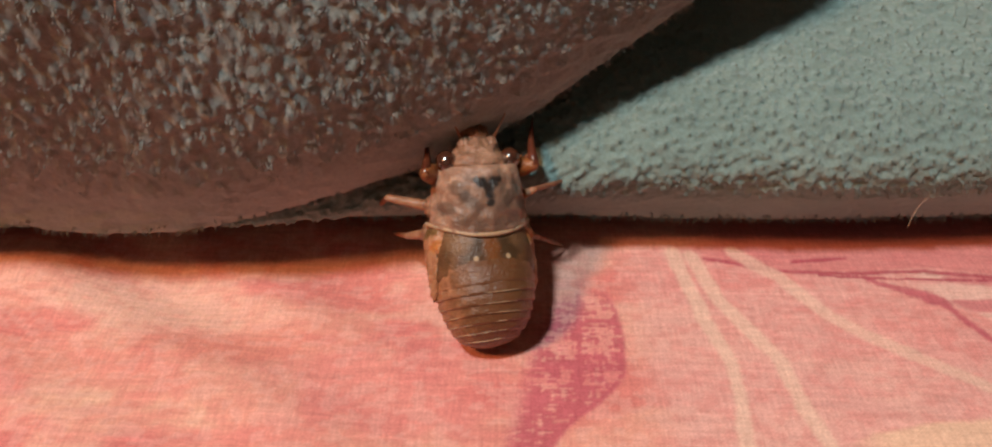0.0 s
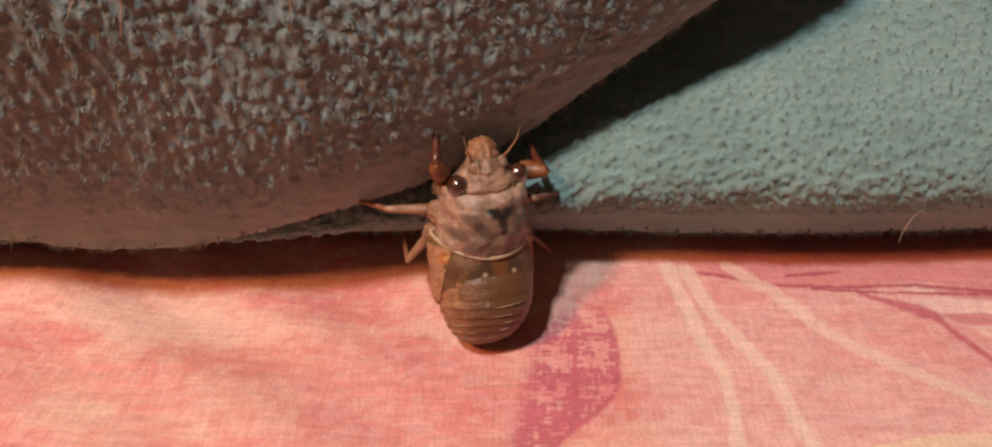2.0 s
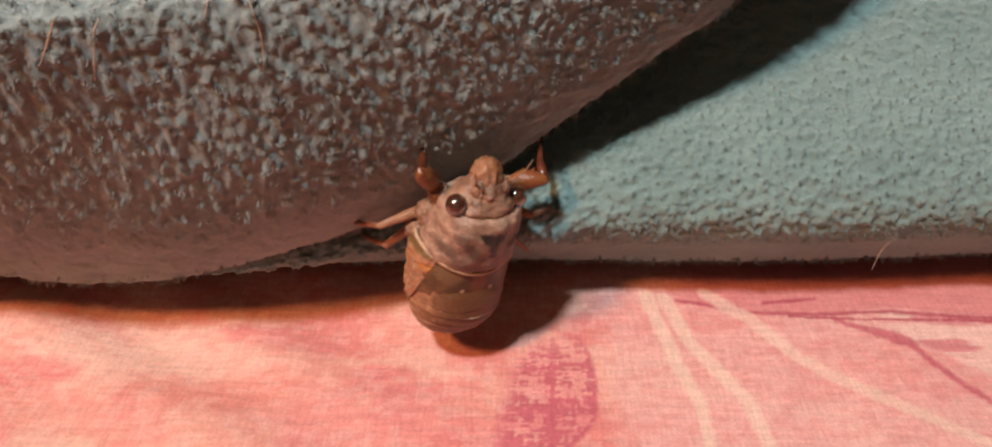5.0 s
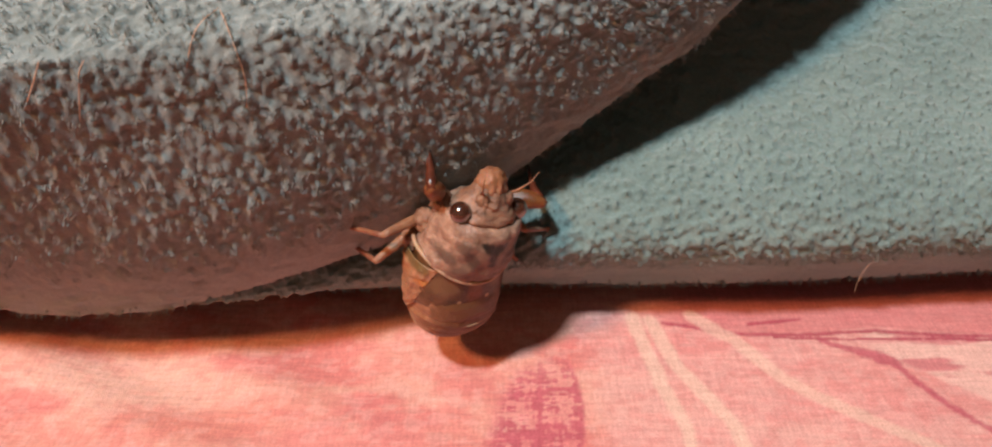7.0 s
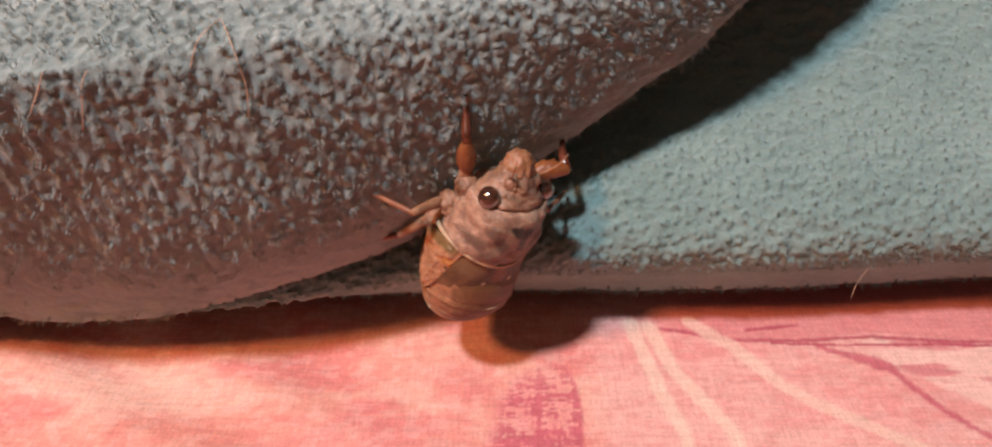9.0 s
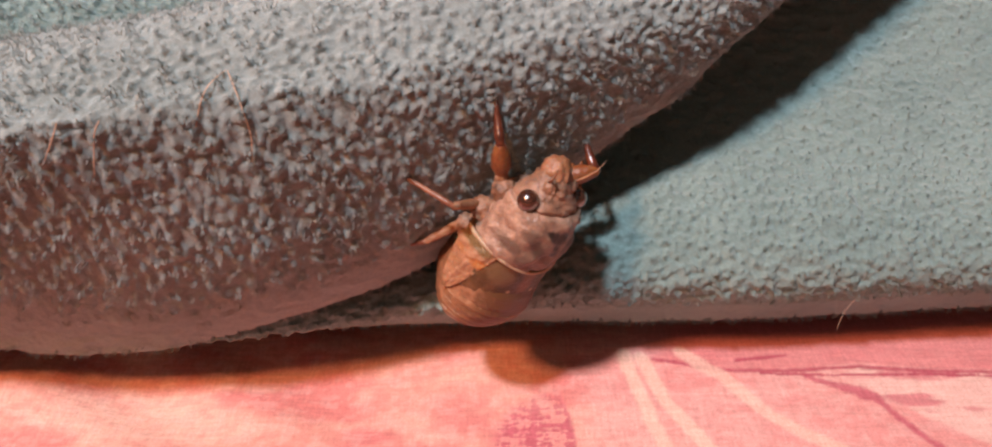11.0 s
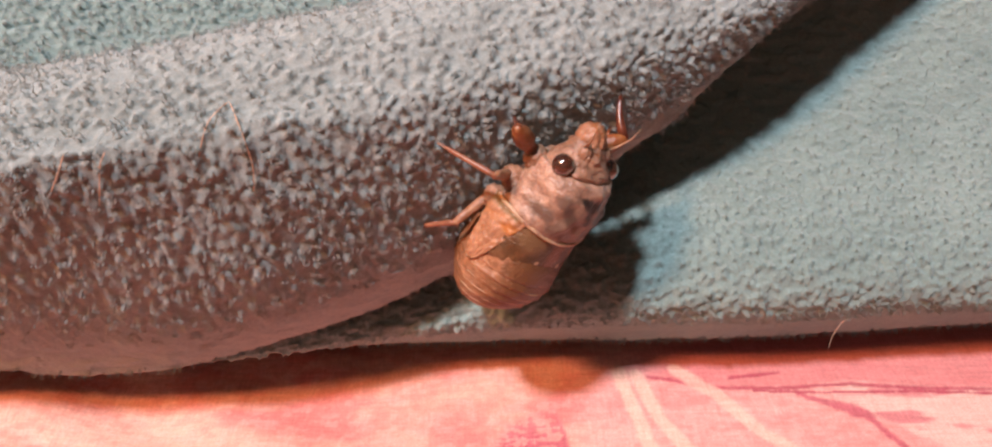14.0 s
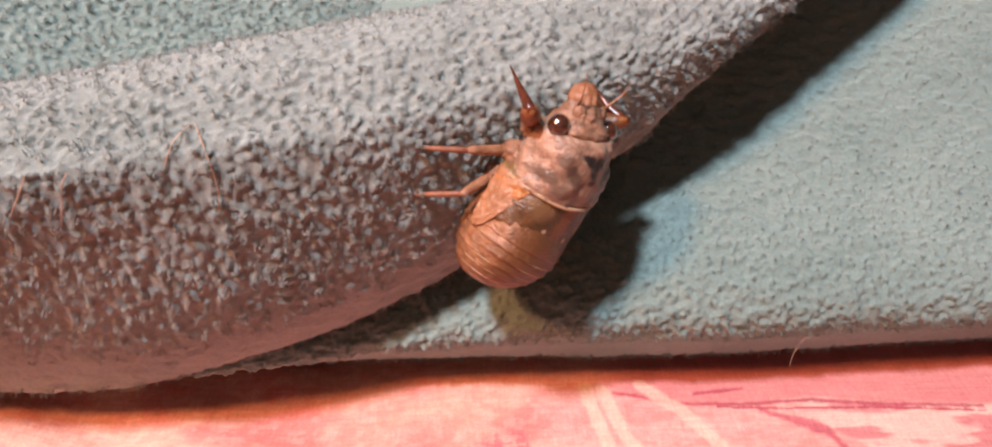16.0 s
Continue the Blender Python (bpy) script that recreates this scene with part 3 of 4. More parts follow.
CLAW = mottled("dark_claw", [(0.3, (0.051, 0.013, 0.007)), (0.7, (0.148, 0.039, 0.018))], 800.0, 0.25, 0.2, 2500.0, 0.5)
EYE = mottled("eye_glossy", [(0.3, (0.03, 0.009, 0.005)), (0.7, (0.12, 0.036, 0.015))], 500.0, 0.16, 0.0, 3000.0, 1.0)
shine = EYE.node_tree.nodes["Principled BSDF"].inputs
shine["Coat Weight"].default_value, shine["Coat Roughness"].default_value, shine["Coat IOR"].default_value = 1.0, 0.1, 1.8


def marked(name, base_stops, spots, scale, dust=0.0):
    """A mottled shell with dark marks: spots of (x, y, radius) in millimetres on the thing's own axes."""
    mat = mottled(name, base_stops, scale, 0.32, 0.6, 3200.0, 0.5, 0.15, dust)
    nodes, links = mat.node_tree.nodes, mat.node_tree.links
    bsdf = nodes["Principled BSDF"]
    colour = bsdf.inputs["Base Color"].links[0].from_socket
    coord = nodes.new("ShaderNodeTexCoord").outputs["Object"]
    warp = noise_node(nodes, links, 900.0, 3.0)
    for x, y, radius, tone in spots:
        flat = nodes.new("ShaderNodeVectorMath")
        flat.operation = "MULTIPLY"
        flat.inputs[1].default_value = (1, 1, 0)
        links.new(coord, flat.inputs[0])
        far = nodes.new("ShaderNodeVectorMath")
        far.operation = "DISTANCE"
        far.inputs[1].default_value = (x * MM, y * MM, 0)
        links.new(flat.outputs[0], far.inputs[0])
        scaled = nodes.new("ShaderNodeMath")
        scaled.operation = "MULTIPLY_ADD"
        links.new(far.outputs["Value"], scaled.inputs[0])
        scaled.inputs[1].default_value = 0.5 / (radius * MM)
        shifted = nodes.new("ShaderNodeMath")
        shifted.operation = "MULTIPLY_ADD"
        links.new(warp, shifted.inputs[0])
        shifted.inputs[1].default_value, shifted.inputs[2].default_value = 0.5, -0.25
        links.new(shifted.outputs[0], scaled.inputs[2])
        colour = mix(nodes, links, ramp(nodes, links, scaled.outputs[0], [(0.32, (1, 1, 1)), (0.62, (0, 0, 0))]), colour, tone)
    links.new(colour, bsdf.inputs["Base Color"])
    return mat


DARK, TAWNY, GLINT = (0.022, 0.016, 0.013), (0.17, 0.06, 0.017), (0.46, 0.32, 0.19)
SMOKE, UMBER, OLIVE = (0.15, 0.089, 0.062), (0.095, 0.058, 0.041), (0.066, 0.034, 0.014)
PRONOTUM = marked("pronotum_shell", [(0.30, (0.23, 0.126, 0.083)), (0.55, (0.42, 0.238, 0.158)), (0.75, (0.55, 0.34, 0.24))],
                  [(0.0, 2.6, 4.2, (0.20, 0.115, 0.077)), (-3.4, 4.9, 0.8, SMOKE), (-2.7, 4.0, 0.75, UMBER), (-2.0, 3.2, 0.7, UMBER), (-1.1, 2.5, 0.6, SMOKE), (3.5, 4.7, 0.8, SMOKE), (2.8, 3.9, 0.75, UMBER), (2.1, 3.1, 0.7, UMBER), (1.2, 2.5, 0.6, SMOKE),
                   (-4.5, 2.6, 0.9, SMOKE), (4.5, 2.6, 0.9, SMOKE), (-3.1, 1.2, 0.9, SMOKE), (3.1, 1.2, 0.9, SMOKE), (-1.2, 0.6, 0.8, SMOKE), (1.2, 0.6, 0.8, SMOKE),
                   (0.0, 4.0, 0.6, DARK), (0.0, 4.8, 0.7, DARK), (0.1, 3.1, 0.5, DARK), (-0.7, 5.4, 0.65, DARK), (0.7, 5.4, 0.65, DARK), (-1.3, 5.7, 0.45, DARK), (1.3, 5.7, 0.4, DARK)], 650.0)
ABDOMEN = marked("abdomen_shell", [(0.30, (0.19, 0.072, 0.028)), (0.55, (0.34, 0.14, 0.062)), (0.75, (0.44, 0.215, 0.112))],
                 [(0.0, y, 4.6, (0.135, 0.054, 0.021)) for y in (-4.5, -7.5, -10.5)], 520.0, 0.16)
WING = marked("wing_pad_shell", [(0.3, (0.27, 0.105, 0.042)), (0.6, (0.42, 0.185, 0.087)), (0.8, (0.52, 0.275, 0.15))],
              [(side * x, y, r, tone) for side in (-1, 1) for x, y, r, tone in ((5.9, 0.6, 0.8, (0.17, 0.095, 0.035)), (5.6, -1.3, 0.75, (0.42, 0.155, 0.045)))], 380.0, 0.3)
SCUTUM = marked("scutum_shell", [(0.30, (0.07, 0.032, 0.012)), (0.55, (0.135, 0.058, 0.022)), (0.75, (0.22, 0.10, 0.042))],
                [(-1.9, -1.4, 1.5, OLIVE), (1.9, -1.4, 1.5, OLIVE), (-2.4, -3.0, 1.3, OLIVE), (2.4, -3.0, 1.3, OLIVE), (-3.7, -1.2, 1.6, (0.16, 0.082, 0.037)), (3.7, -1.2, 1.6, (0.16, 0.082, 0.037)),
                 (0.0, -2.4, 1.0, TAWNY), (0, -1.2, 0.9, TAWNY), (0, -0.2, 0.9, TAWNY), (0, -3.6, 0.8, TAWNY), (-1.9, -3.6, 0.3, GLINT), (1.9, -3.6, 0.3, GLINT)], 500.0)


def ring_at(y, zc, a, up, down, count=40):
    th = np.linspace(0, 2 * math.pi, count, endpoint=False)
    c, s = np.cos(th), np.sin(th)
    x = a * np.sign(c) * np.abs(c) ** 0.9 * np.where(s < 0, 1 - 0.38 * np.abs(s), 1.0)
    z = zc + np.where(s > 0, up, down) * np.sign(s) * np.abs(s) ** 0.9
    return np.stack([x, np.full(count, float(y)), z], -1)


def fine_rings(sections, per=5):
    """Rings between the given sections (y, zc, half width, height up, height down), on smooth curves."""
    s = np.array(sections, float)
    at = np.arange(len(s))
    k = np.linspace(0, len(s) - 1, (len(s) - 1) * per + 1)
    return [tuple(table(k, at, s[:, n])[m] for n in range(5)) for m in range(len(k))]


def rough(v, amount, size, seed):
    """Small lumps pushed along the way out from the body's axis."""
    out = []
    for x, y, z in v:
        n = noise.fractal(Vector((x, y, z)) / size + Vector((seed, 0, 0)), 1.0, 2.0, 3)
        r = math.hypot(x, z) + 1e-6
        out.append((x + amount * n * x / r, y, z + amount * n * z / r))
    return out


def loft(name, sections, mat, parent, label="", per=5, lumps=0.12, size=1.2, count=40, origin=(0, 0, 0), sweep=0.0):
    rings = [ring_at(*s, count) for s in fine_rings(sections, per)]
    v = [tuple(p) for r in rings for p in r]
    v = rough(v, lumps, size, len(name))
    n = len(rings)
    faces = [(r * count + k, r * count + (k + 1) % count, (r + 1) * count + (k + 1) % count, (r + 1) * count + k) for r in range(n - 1) for k in range(count)]
    faces += [tuple(range(count - 1, -1, -1)), tuple(range((n - 1) * count, n * count))]
    if sections[0][0] > sections[-1][0]:
        faces = [tuple(reversed(f)) for f in faces]
    if sweep:
        v = [(x, y - sweep * (max(z, 0) / 5.75) ** 2 * min(1.0, max(0.0, (5.0 - y) / 4.0)), z) for x, y, z in v]
    v = [tuple((Vector(p) - Vector(origin)) * MM) for p in v]
    return mesh_object(name, v, faces, mat, parent, True, label)


def tube(name, line, radii, mat, parent, label="", count=8):
    """A tapered round tube along a line of millimetres."""
    p = [Vector(q) for q in line]
    v, faces = [], []
    for k, q in enumerate(p):
        way = (p[min(k + 1, len(p) - 1)] - p[max(k - 1, 0)]).normalized()
        a = way.orthogonal().normalized() if k == 0 else (a - way * a.dot(way)).normalized()
        b = way.cross(a)
        v += [tuple((q + radii[k] * (math.cos(t) * a + math.sin(t) * b)) * MM) for t in (2 * math.pi * m / count for m in range(count))]
    for k in range(len(p) - 1):
        faces += [(k * count + m, k * count + (m + 1) % count, (k + 1) * count + (m + 1) % count, (k + 1) * count + m) for m in range(count)]
    faces += [tuple(range(count - 1, -1, -1)), tuple(range((len(p) - 1) * count, len(p) * count))]
    return mesh_object(name, v, faces, mat, parent, True, label)


def ball(name, centre, radii, mat, parent, label="", lumps=0.0, ridges=0.0):
    bm = bmesh.new()
    bmesh.ops.create_uvsphere(bm, u_segments=32, v_segments=20, radius=1.0)
    for v in bm.verts:
        n = 1 + lumps * noise.fractal(v.co * 3, 1.0, 2.0, 3) + ridges * math.sin(v.co.z * 16)
        v.co = Vector((v.co.x * radii[0], v.co.y * radii[1], v.co.z * radii[2])) * n * MM + Vector(centre) * MM
    me = bpy.data.meshes.new(name)
    bm.to_mesh(me)
    bm.free()
    me.materials.append(mat)
    me.shade_smooth()
    ob = new(name, me)
    ob.parent = parent
    return tagged(ob, label)


BODY = [  # y, centre z, half width, height up, height down: the trunk's outline from neck to tail
    (7.35, 0.3, 4.3, 4.0, 2.6), (7.3, 0.3, 4.7, 4.7, 3.0), (6.7, 0.3, 5.0, 5.3, 3.5), (4.7, 0.2, 5.25, 6.0, 4.2), (3.0, 0.1, 5.5, 6.2, 4.8), (1.5, 0.0, 5.8, 6.0, 5.2), (0.7, 0.0, 5.95, 5.75, 5.3)]
TAIL = [(-4.2, -0.2, 6.0, 5.5, 7.4), (-6.5, -0.3, 5.95, 6.1, 8.3), (-8.5, -0.5, 5.8, 6.1, 8.1), (-10.2, -0.8, 5.35, 5.7, 7.0), (-12.0, -1.1, 4.6, 4.8, 5.5), (-13.3, -1.4, 3.6, 3.5, 3.9), (-14.1, -1.5, 2.2, 2.0, 2.2), (-14.4, -1.5, 0.5, 0.4, 0.4)]
JOINT = (0, -0.8, 0)
SIZE = 1.06


def tail_section(y, grow=1.0):
    t = np.array(TAIL)
    zc, a, up, down = (float(table(np.array(-y), -t[:, 0], t[:, n])) for n in (1, 2, 3, 4))
    return (y, zc, a * grow, up * grow, down * grow)


def wing_pad(side, parent):
    """A flat leaf-shaped pad that hugs the flank behind the pronotum."""
    rows, cols = 40, 26
    v = []
    for layer, lift in ((0, 0.8), (1, -0.25)):
        for r in range(rows):
            s = r / (rows - 1)
            y = 0.3 - 8.6 * s
            wide = (1 - 0.55 * s) * math.sqrt(max(0.0, 1 - s ** 5))
            for c in range(cols):
                q = c / (cols - 1)
                th = math.radians(-18 - 4 * s + (62 - 16 * s) * wide * q + (1 - wide) * 20)
                trunk = tail_section(min(y, -4.2))
                a, up = trunk[2] * (0.985 if y > -4.2 else 1.0), trunk[3]
                edge = 0.5 * (1 - (2 * q - 1) ** 4) * (1 - s ** 6)
                vein = 0.09 * math.sin(11 * q + 4 * s) + 0.12 * noise.noise(Vector((6 * q, 9 * s, side))) + 0.22 * noise.fractal(Vector((9 * q, 14 * s, 3 * side)), 1.0, 2.0, 3)
                grow = (lift * (0.35 + 0.65 * edge) + vein * (1 - layer)) * min(1.0, 0.15 + s / 0.2)
                zc, down = trunk[1], trunk[4]
                zz = math.sin(th) * ((up if th > 0 else down) + grow)
                v.append((side * (a + grow) * math.cos(th) ** 0.9, y, zc + zz))
    faces = []
    n = rows * cols
    for r in range(rows - 1):
        for c in range(cols - 1):
            k = r * cols + c
            faces.append((k, k + 1, k + cols + 1, k + cols))
            faces.append((n + k, n + k + cols, n + k + cols + 1, n + k + 1))
    rim = [r * cols for r in range(rows)] + [(rows - 1) * cols + c for c in range(1, cols)] + [r * cols + cols - 1 for r in range(rows - 2, -1, -1)] + list(range(cols - 2, 0, -1))
    faces += [(rim[k], rim[(k + 1) % len(rim)], n + rim[(k + 1) % len(rim)], n + rim[k]) for k in range(len(rim))]
    if side > 0:
        faces = [tuple(reversed(f)) for f in faces]
    v = [tuple((Vector(p) - Vector(JOINT)) * MM) for p in v]
    return mesh_object("wing_pad", v, faces, WING, parent, True, "tawny translucent wing pad")


HIPS = {"fore": (3.7, 6.2, -2.0), "mid": (4.3, 2.6, -2.9), "hind": (4.7, -0.6, -3.4)}
REACH = {"fore": (6.0, 6.6), "mid": (6.0, 8.4), "hind": (5.6, 8.0)}


def build_leg(kind, parent):
    """A leg along its own y axis: a thigh, and a shin with its claw as a part of it."""
    a, b = REACH[kind]
    if kind == "fore":
        line = [(0, -0.6, 0), (0, 0.6, 0), (0, 1.6, 0.1), (0, 3.0, 0.25), (0, 4.4, 0.2), (0, a, 0), (0, a + 0.35, 0)]
        leg = tube("fore_leg", line, [0.5, 0.6, 0.62, 1.18, 1.12, 0.62, 0.2], AMBER, parent, "stout amber digging foreleg", 14)
        tube("trochanter", [(0, -1.2, 0), (0, 0, 0), (0, 1.0, 0.05), (0, 1.9, 0.1), (0, 2.3, 0.15)], [0.6, 0.9, 0.86, 0.74, 0.4], LEG, leg, "pale tan upper joint", 12)
        for y in (3.0, 4.2):
            tube("spine", [(0, y, 0.9), (0, y + 0.3, 1.5), (0, y + 0.6, 1.8)], [0.34, 0.2, 0.04], AMBER, leg)
        shin = tube("shin", [(0, -0.2, 0), (0, 1.2, 0.25), (0, 2.6, 0.3), (0, 4.0, 0.1), (0, b, -0.5)], [0.5, 0.62, 0.5, 0.32, 0.05], CLAW, leg, "dark glossy hooked shin", 12)
    else:
        line = [(0, -0.7, 0), (0, 0.5, 0), (0, 2.0, 0.15), (0, a - 1, 0.1), (0, a, 0), (0, a + 0.25, 0)]
        leg = tube(kind + "_leg", line, [0.7, 0.72, 0.66, 0.5, 0.42, 0.18], LEG, parent, "slender tan walking leg", 12)
        shin = tube("shin", [(0, -0.2, 0), (0, 0.8, 0.05), (0, b * 0.45, 0), (0, b * 0.7, 0), (0, b * 0.74, 0.02), (0, b * 0.95, 0.1), (0, b, -0.1)],
                    [0.3, 0.36, 0.3, 0.28, 0.2, 0.17, 0.05], SHIN, leg, "reddish shin with a dark claw", 12)
    shin.location = (0, a * MM, 0)
    return leg, shin


def build_nymph():
    nymph = tagged(new("cicada_nymph"), "dusty tan-brown cicada nymph climbing the fleece blanket", "insect")
    nymph.scale = (SIZE, SIZE, SIZE)
    loft("pronotum", BODY, PRONOTUM, nymph, "grey-tan shield with dark marks", 10, 0.36, 1.5, 80, sweep=1.2)
    rim = [(6.02 * math.cos(t), 0.75 - 1.25 * max(math.sin(t), 0) ** 2, 5.75 * math.sin(t)) for t in np.linspace(-0.35, math.pi + 0.35, 48)]
    tube("pronotum_rim", rim, [0.06] + [0.26] * 46 + [0.06], PALE, nymph, "pale rear rim of the shield", 10)
    thorax = loft("thorax", [(1.8, 0, 5.0, 4.9, 4.8), (0.6, 0, 5.5, 5.3, 5.2), (-1.5, 0, 5.8, 5.35, 5.6), (-3.5, -0.1, 6.15, 5.4, 6.0), (-5.6, -0.25, 6.2, 5.35, 6.0), (-6.4, -0.3, 5.9, 5.0, 5.7)],
                  SCUTUM, nymph, "olive-brown thorax with an orange middle", 8, 0.08, 1.5, 56, JOINT)
    for side in (-1, 1):
        wing_pad(side, thorax)
    loft("abdomen", [tail_section(y, g) for y, g in ((-4.4, 0.96), (-5.6, 0.985), (-7.1, 1.0), (-7.4, 0.985))], ABDOMEN, thorax, "segmented tan abdomen", 5, 0.16, 1.0, 48, JOINT)
    edges = [-7.0, -8.3, -9.5, -10.6, -11.6, -12.6, -13.5, -14.4]
    for k in range(len(edges) - 1):
        a, b = edges[k], edges[k + 1]
        last = k == len(edges) - 2
        cut = [(a + 0.35, 0.955), (a, 0.975), (0.5 * (a + b), 0.995), (b + 0.1, 1.02), (b - 0.12, 1.0)] if not last else [(a + 0.35, 0.95), (a, 0.97), (0.5 * (a + b), 1.0), (b, 1.0)]
        loft("abdomen_segment", [tail_section(max(y, -14.4), g) for y, g in cut], ABDOMEN, thorax, "", 4, 0.13, 1.1, 64, JOINT)
        if not last:
            _, zc, wide, up, down = tail_section(b, 1.015)
            arc = [Vector((wide * math.cos(t), b + 0.05 * math.sin(3 * t + k), zc + up * math.sin(t) ** 0.9)) - Vector(JOINT) for t in np.linspace(0.04, math.pi - 0.04, 40)]
            tube("segment_rim", arc, [0.03] + [0.065 + 0.02 * math.sin(9 * m + k) for m in range(38)] + [0.03], PALE, thorax, "thin pale rear edge of a segment", 6)
    head = loft("head", [(6.5, 0.4, 4.2, 3.9, 2.8), (7.5, 0.6, 4.25, 4.05, 2.7), (8.3, 0.8, 3.7, 3.6, 2.5), (9.1, 1.0, 2.8, 2.8, 2.4), (10.0, 1.1, 2.2, 2.2, 2.2), (10.8, 1.1, 1.7, 1.5, 1.7), (11.3, 1.1, 0.8, 0.6, 0.9)],
                SHELL, nymph, "dusty tan head", 8, 0.34, 0.9, 72)
    ball("clypeus", (0, 10.6, 0.85), (1.8, 2.0, 1.8), FACE, head, "swollen amber face with fine ridges", 0.22, 0.01)
    for side in (-1, 1):
        ball("eye", (side * 3.8, 7.95, 2.35), (1.25, 1.3, 1.25), EYE, head, "glossy dark brown bulging eye")
        ball("brow", (side * 1.55, 9.7, 2.35), (0.85, 1.0, 0.75), SHELL, head, "tan plate above the antenna", 0.2)
        tube("antenna", [(side * 1.9, 10.3, 2.2), (side * 2.4, 11.4, 2.8), (side * 3.1, 12.8, 3.3), (side * 3.5, 14.4, 3.4)], [0.22, 0.12, 0.08, 0.03], LEG, head, "thin pale antenna")
    for kind, (x, y, z) in HIPS.items():
        for side in (-1, 1):
            ball("coxa", (side * (x + 0.2), y, z + 0.7), (1.35, 1.5, 1.6), SHELL, nymph, "dusty tan leg base", 0.22)
    legs = {}
    for kind in ("fore", "mid", "hind"):
        for side in ("left", "right"):
            legs[kind + "_" + side] = build_leg(kind, nymph)
    return nymph, thorax, legs


NYMPH, NYMPH_THORAX, NYMPH_LEGS = build_nymph()


# ---- stray hairs caught on the fleece ----
HAIR_PALE = mottled("hair_pale", [(0.3, (0.50, 0.29, 0.18)), (0.7, (0.64, 0.42, 0.29))], 900.0, 0.5, 0.1, 3000.0, 0.4)
HAIR_DARK = mottled("hair_dark", [(0.3, (0.03, 0.03, 0.03)), (0.7, (0.07, 0.06, 0.06))], 900.0, 0.5, 0.1, 3000.0, 0.4)
HAIRS = [  # dark or pale, girth, places (mm)
    (0, 0.075, [(-22.2, 74.3, 54.4), (-21.4, 72.8, 53.7), (-20.5, 71.5, 51.6), (-20.0, 71.2, 48.4), (-20.4, 71.2, 45.2)]),
    (0, 0.075, [(-22.3, 74.4, 54.5), (-23.7, 72.2, 53.7), (-24.5, 71.0, 52.2), (-25.3, 70.6, 49.8)]),
    (1, 0.05, [(87.0, 134.7, 49.2), (89.4, 131.8, 47.3), (89.3, 128.2, 45.2), (89.1, 125.3, 43.4), (89.7, 123.9, 42.1)]),
    (1, 0.05, [(81.0, 131.4, 47.7), (82.5, 129.3, 46.4), (85.1, 129.7, 46.6)]),
    (0, 0.075, [(-33.8, 68.2, 51.7), (-34.3, 67.7, 50.8), (-34.8, 67.7, 49.3), (-35.9, 67.8, 45.4)]),
    (0, 0.075, [(-37.4, 67.1, 52.1), (-38.1, 66.7, 50.6), (-39.6, 66.4, 48.0)]),
    (0, 0.034, [(58.2, 84.7, 14.7), (57.0, 84.2, 13.3), (56.2, 83.5, 11.8), (55.7, 82.7, 10.6)]),
]


def build_hairs():
    for dark, girth, line in HAIRS:
        pts = [Vector(q) for q in line]
        fine = []
        for k in range(len(pts) - 1):
            p0, p1, p2, p3 = pts[max(k - 1, 0)], pts[k], pts[k + 1], pts[min(k + 2, len(pts) - 1)]
            for s in (0, 0.25, 0.5, 0.75):
                fine.append(0.5 * (2 * p1 + (p2 - p0) * s + (2 * p0 - 5 * p1 + 4 * p2 - p3) * s * s + (3 * p1 - p0 - 3 * p2 + p3) * s ** 3))
        fine.append(pts[-1])
        n = len(fine)
        ob = tube("stray_hair", fine, [0.55 * girth + 0.45 * girth * math.sin(math.pi * (k + 0.5) / n) for k in range(n)], HAIR_DARK if dark else HAIR_PALE, None, "", 6)
        tagged(ob, "thin dark stray hair lying on the fleece" if dark else "thin pale stray hair caught on the fleece", "hair", "stray hairs")


build_hairs()


# ---- what moves ----
BODY_ROWS = [  # seconds, place (mm), turn x y z, the hind body's bend down and sideways (degrees)
    (0, -2.3, 76.7, 13.6, 55.3, 5.4, 16, -13.7, 1),
    (1, -2.335, 77.5, 14.72, 72.5, 3.3, 22, -18.8, 0.2),
    (2, -1.634, 77.4, 14.97, 81, 3.4, 26.8, -19.7, -4.1),
    (3, -1, 77.4, 16.62, 86.6, 9.7, 29.7, -11.1, 1.1),
    (4, -1.059, 77.4, 17.79, 97.6, 5.2, 29.1, -14.3, -2.8),
    (6.5, 0.2878, 79.1, 20.85, 103, 16.1, 26.9, -6, 5.6),
    (7, 0.5939, 79.1, 21.25, 102.3, 15, 29.9, -6, 10.7),
    (8, 2.095, 79.3, 22.93, 105.4, 18.9, 31.1, -10, 6.8),
    (9, 3.727, 79.1, 25.41, 106.7, 12.5, 34.1, -8.5, 1.8),
    (11.5, 9.327, 79.2, 31.11, 105.1, 19, 36.5, 1, -3),
    (12.5, 11.89, 79.6, 34.38, 100, 19.4, 38.8, 11, -11),
    (13, 11.43, 79.9, 35.87, 104.5, 23, 39.4, 0, 0),
    (14, 11.9, 79, 37.6, 103.2, 23.3, 36.5, -5, -7),
    (14.5, 13.68, 79.7, 38.25, 102.8, 22.25, 34.8, -2.5, -7.5),
    (15, 15.7, 80.4, 40.9, 103.0, 21.2, 31.5, 0, -8),
    (15.5, 16.73, 80.6, 43.02, 94.2, 20.75, 32.7, 0.5, -13),
    (16, 16.86, 80.8, 43.29, 90, 20.3, 32.3, 1, -18),
]
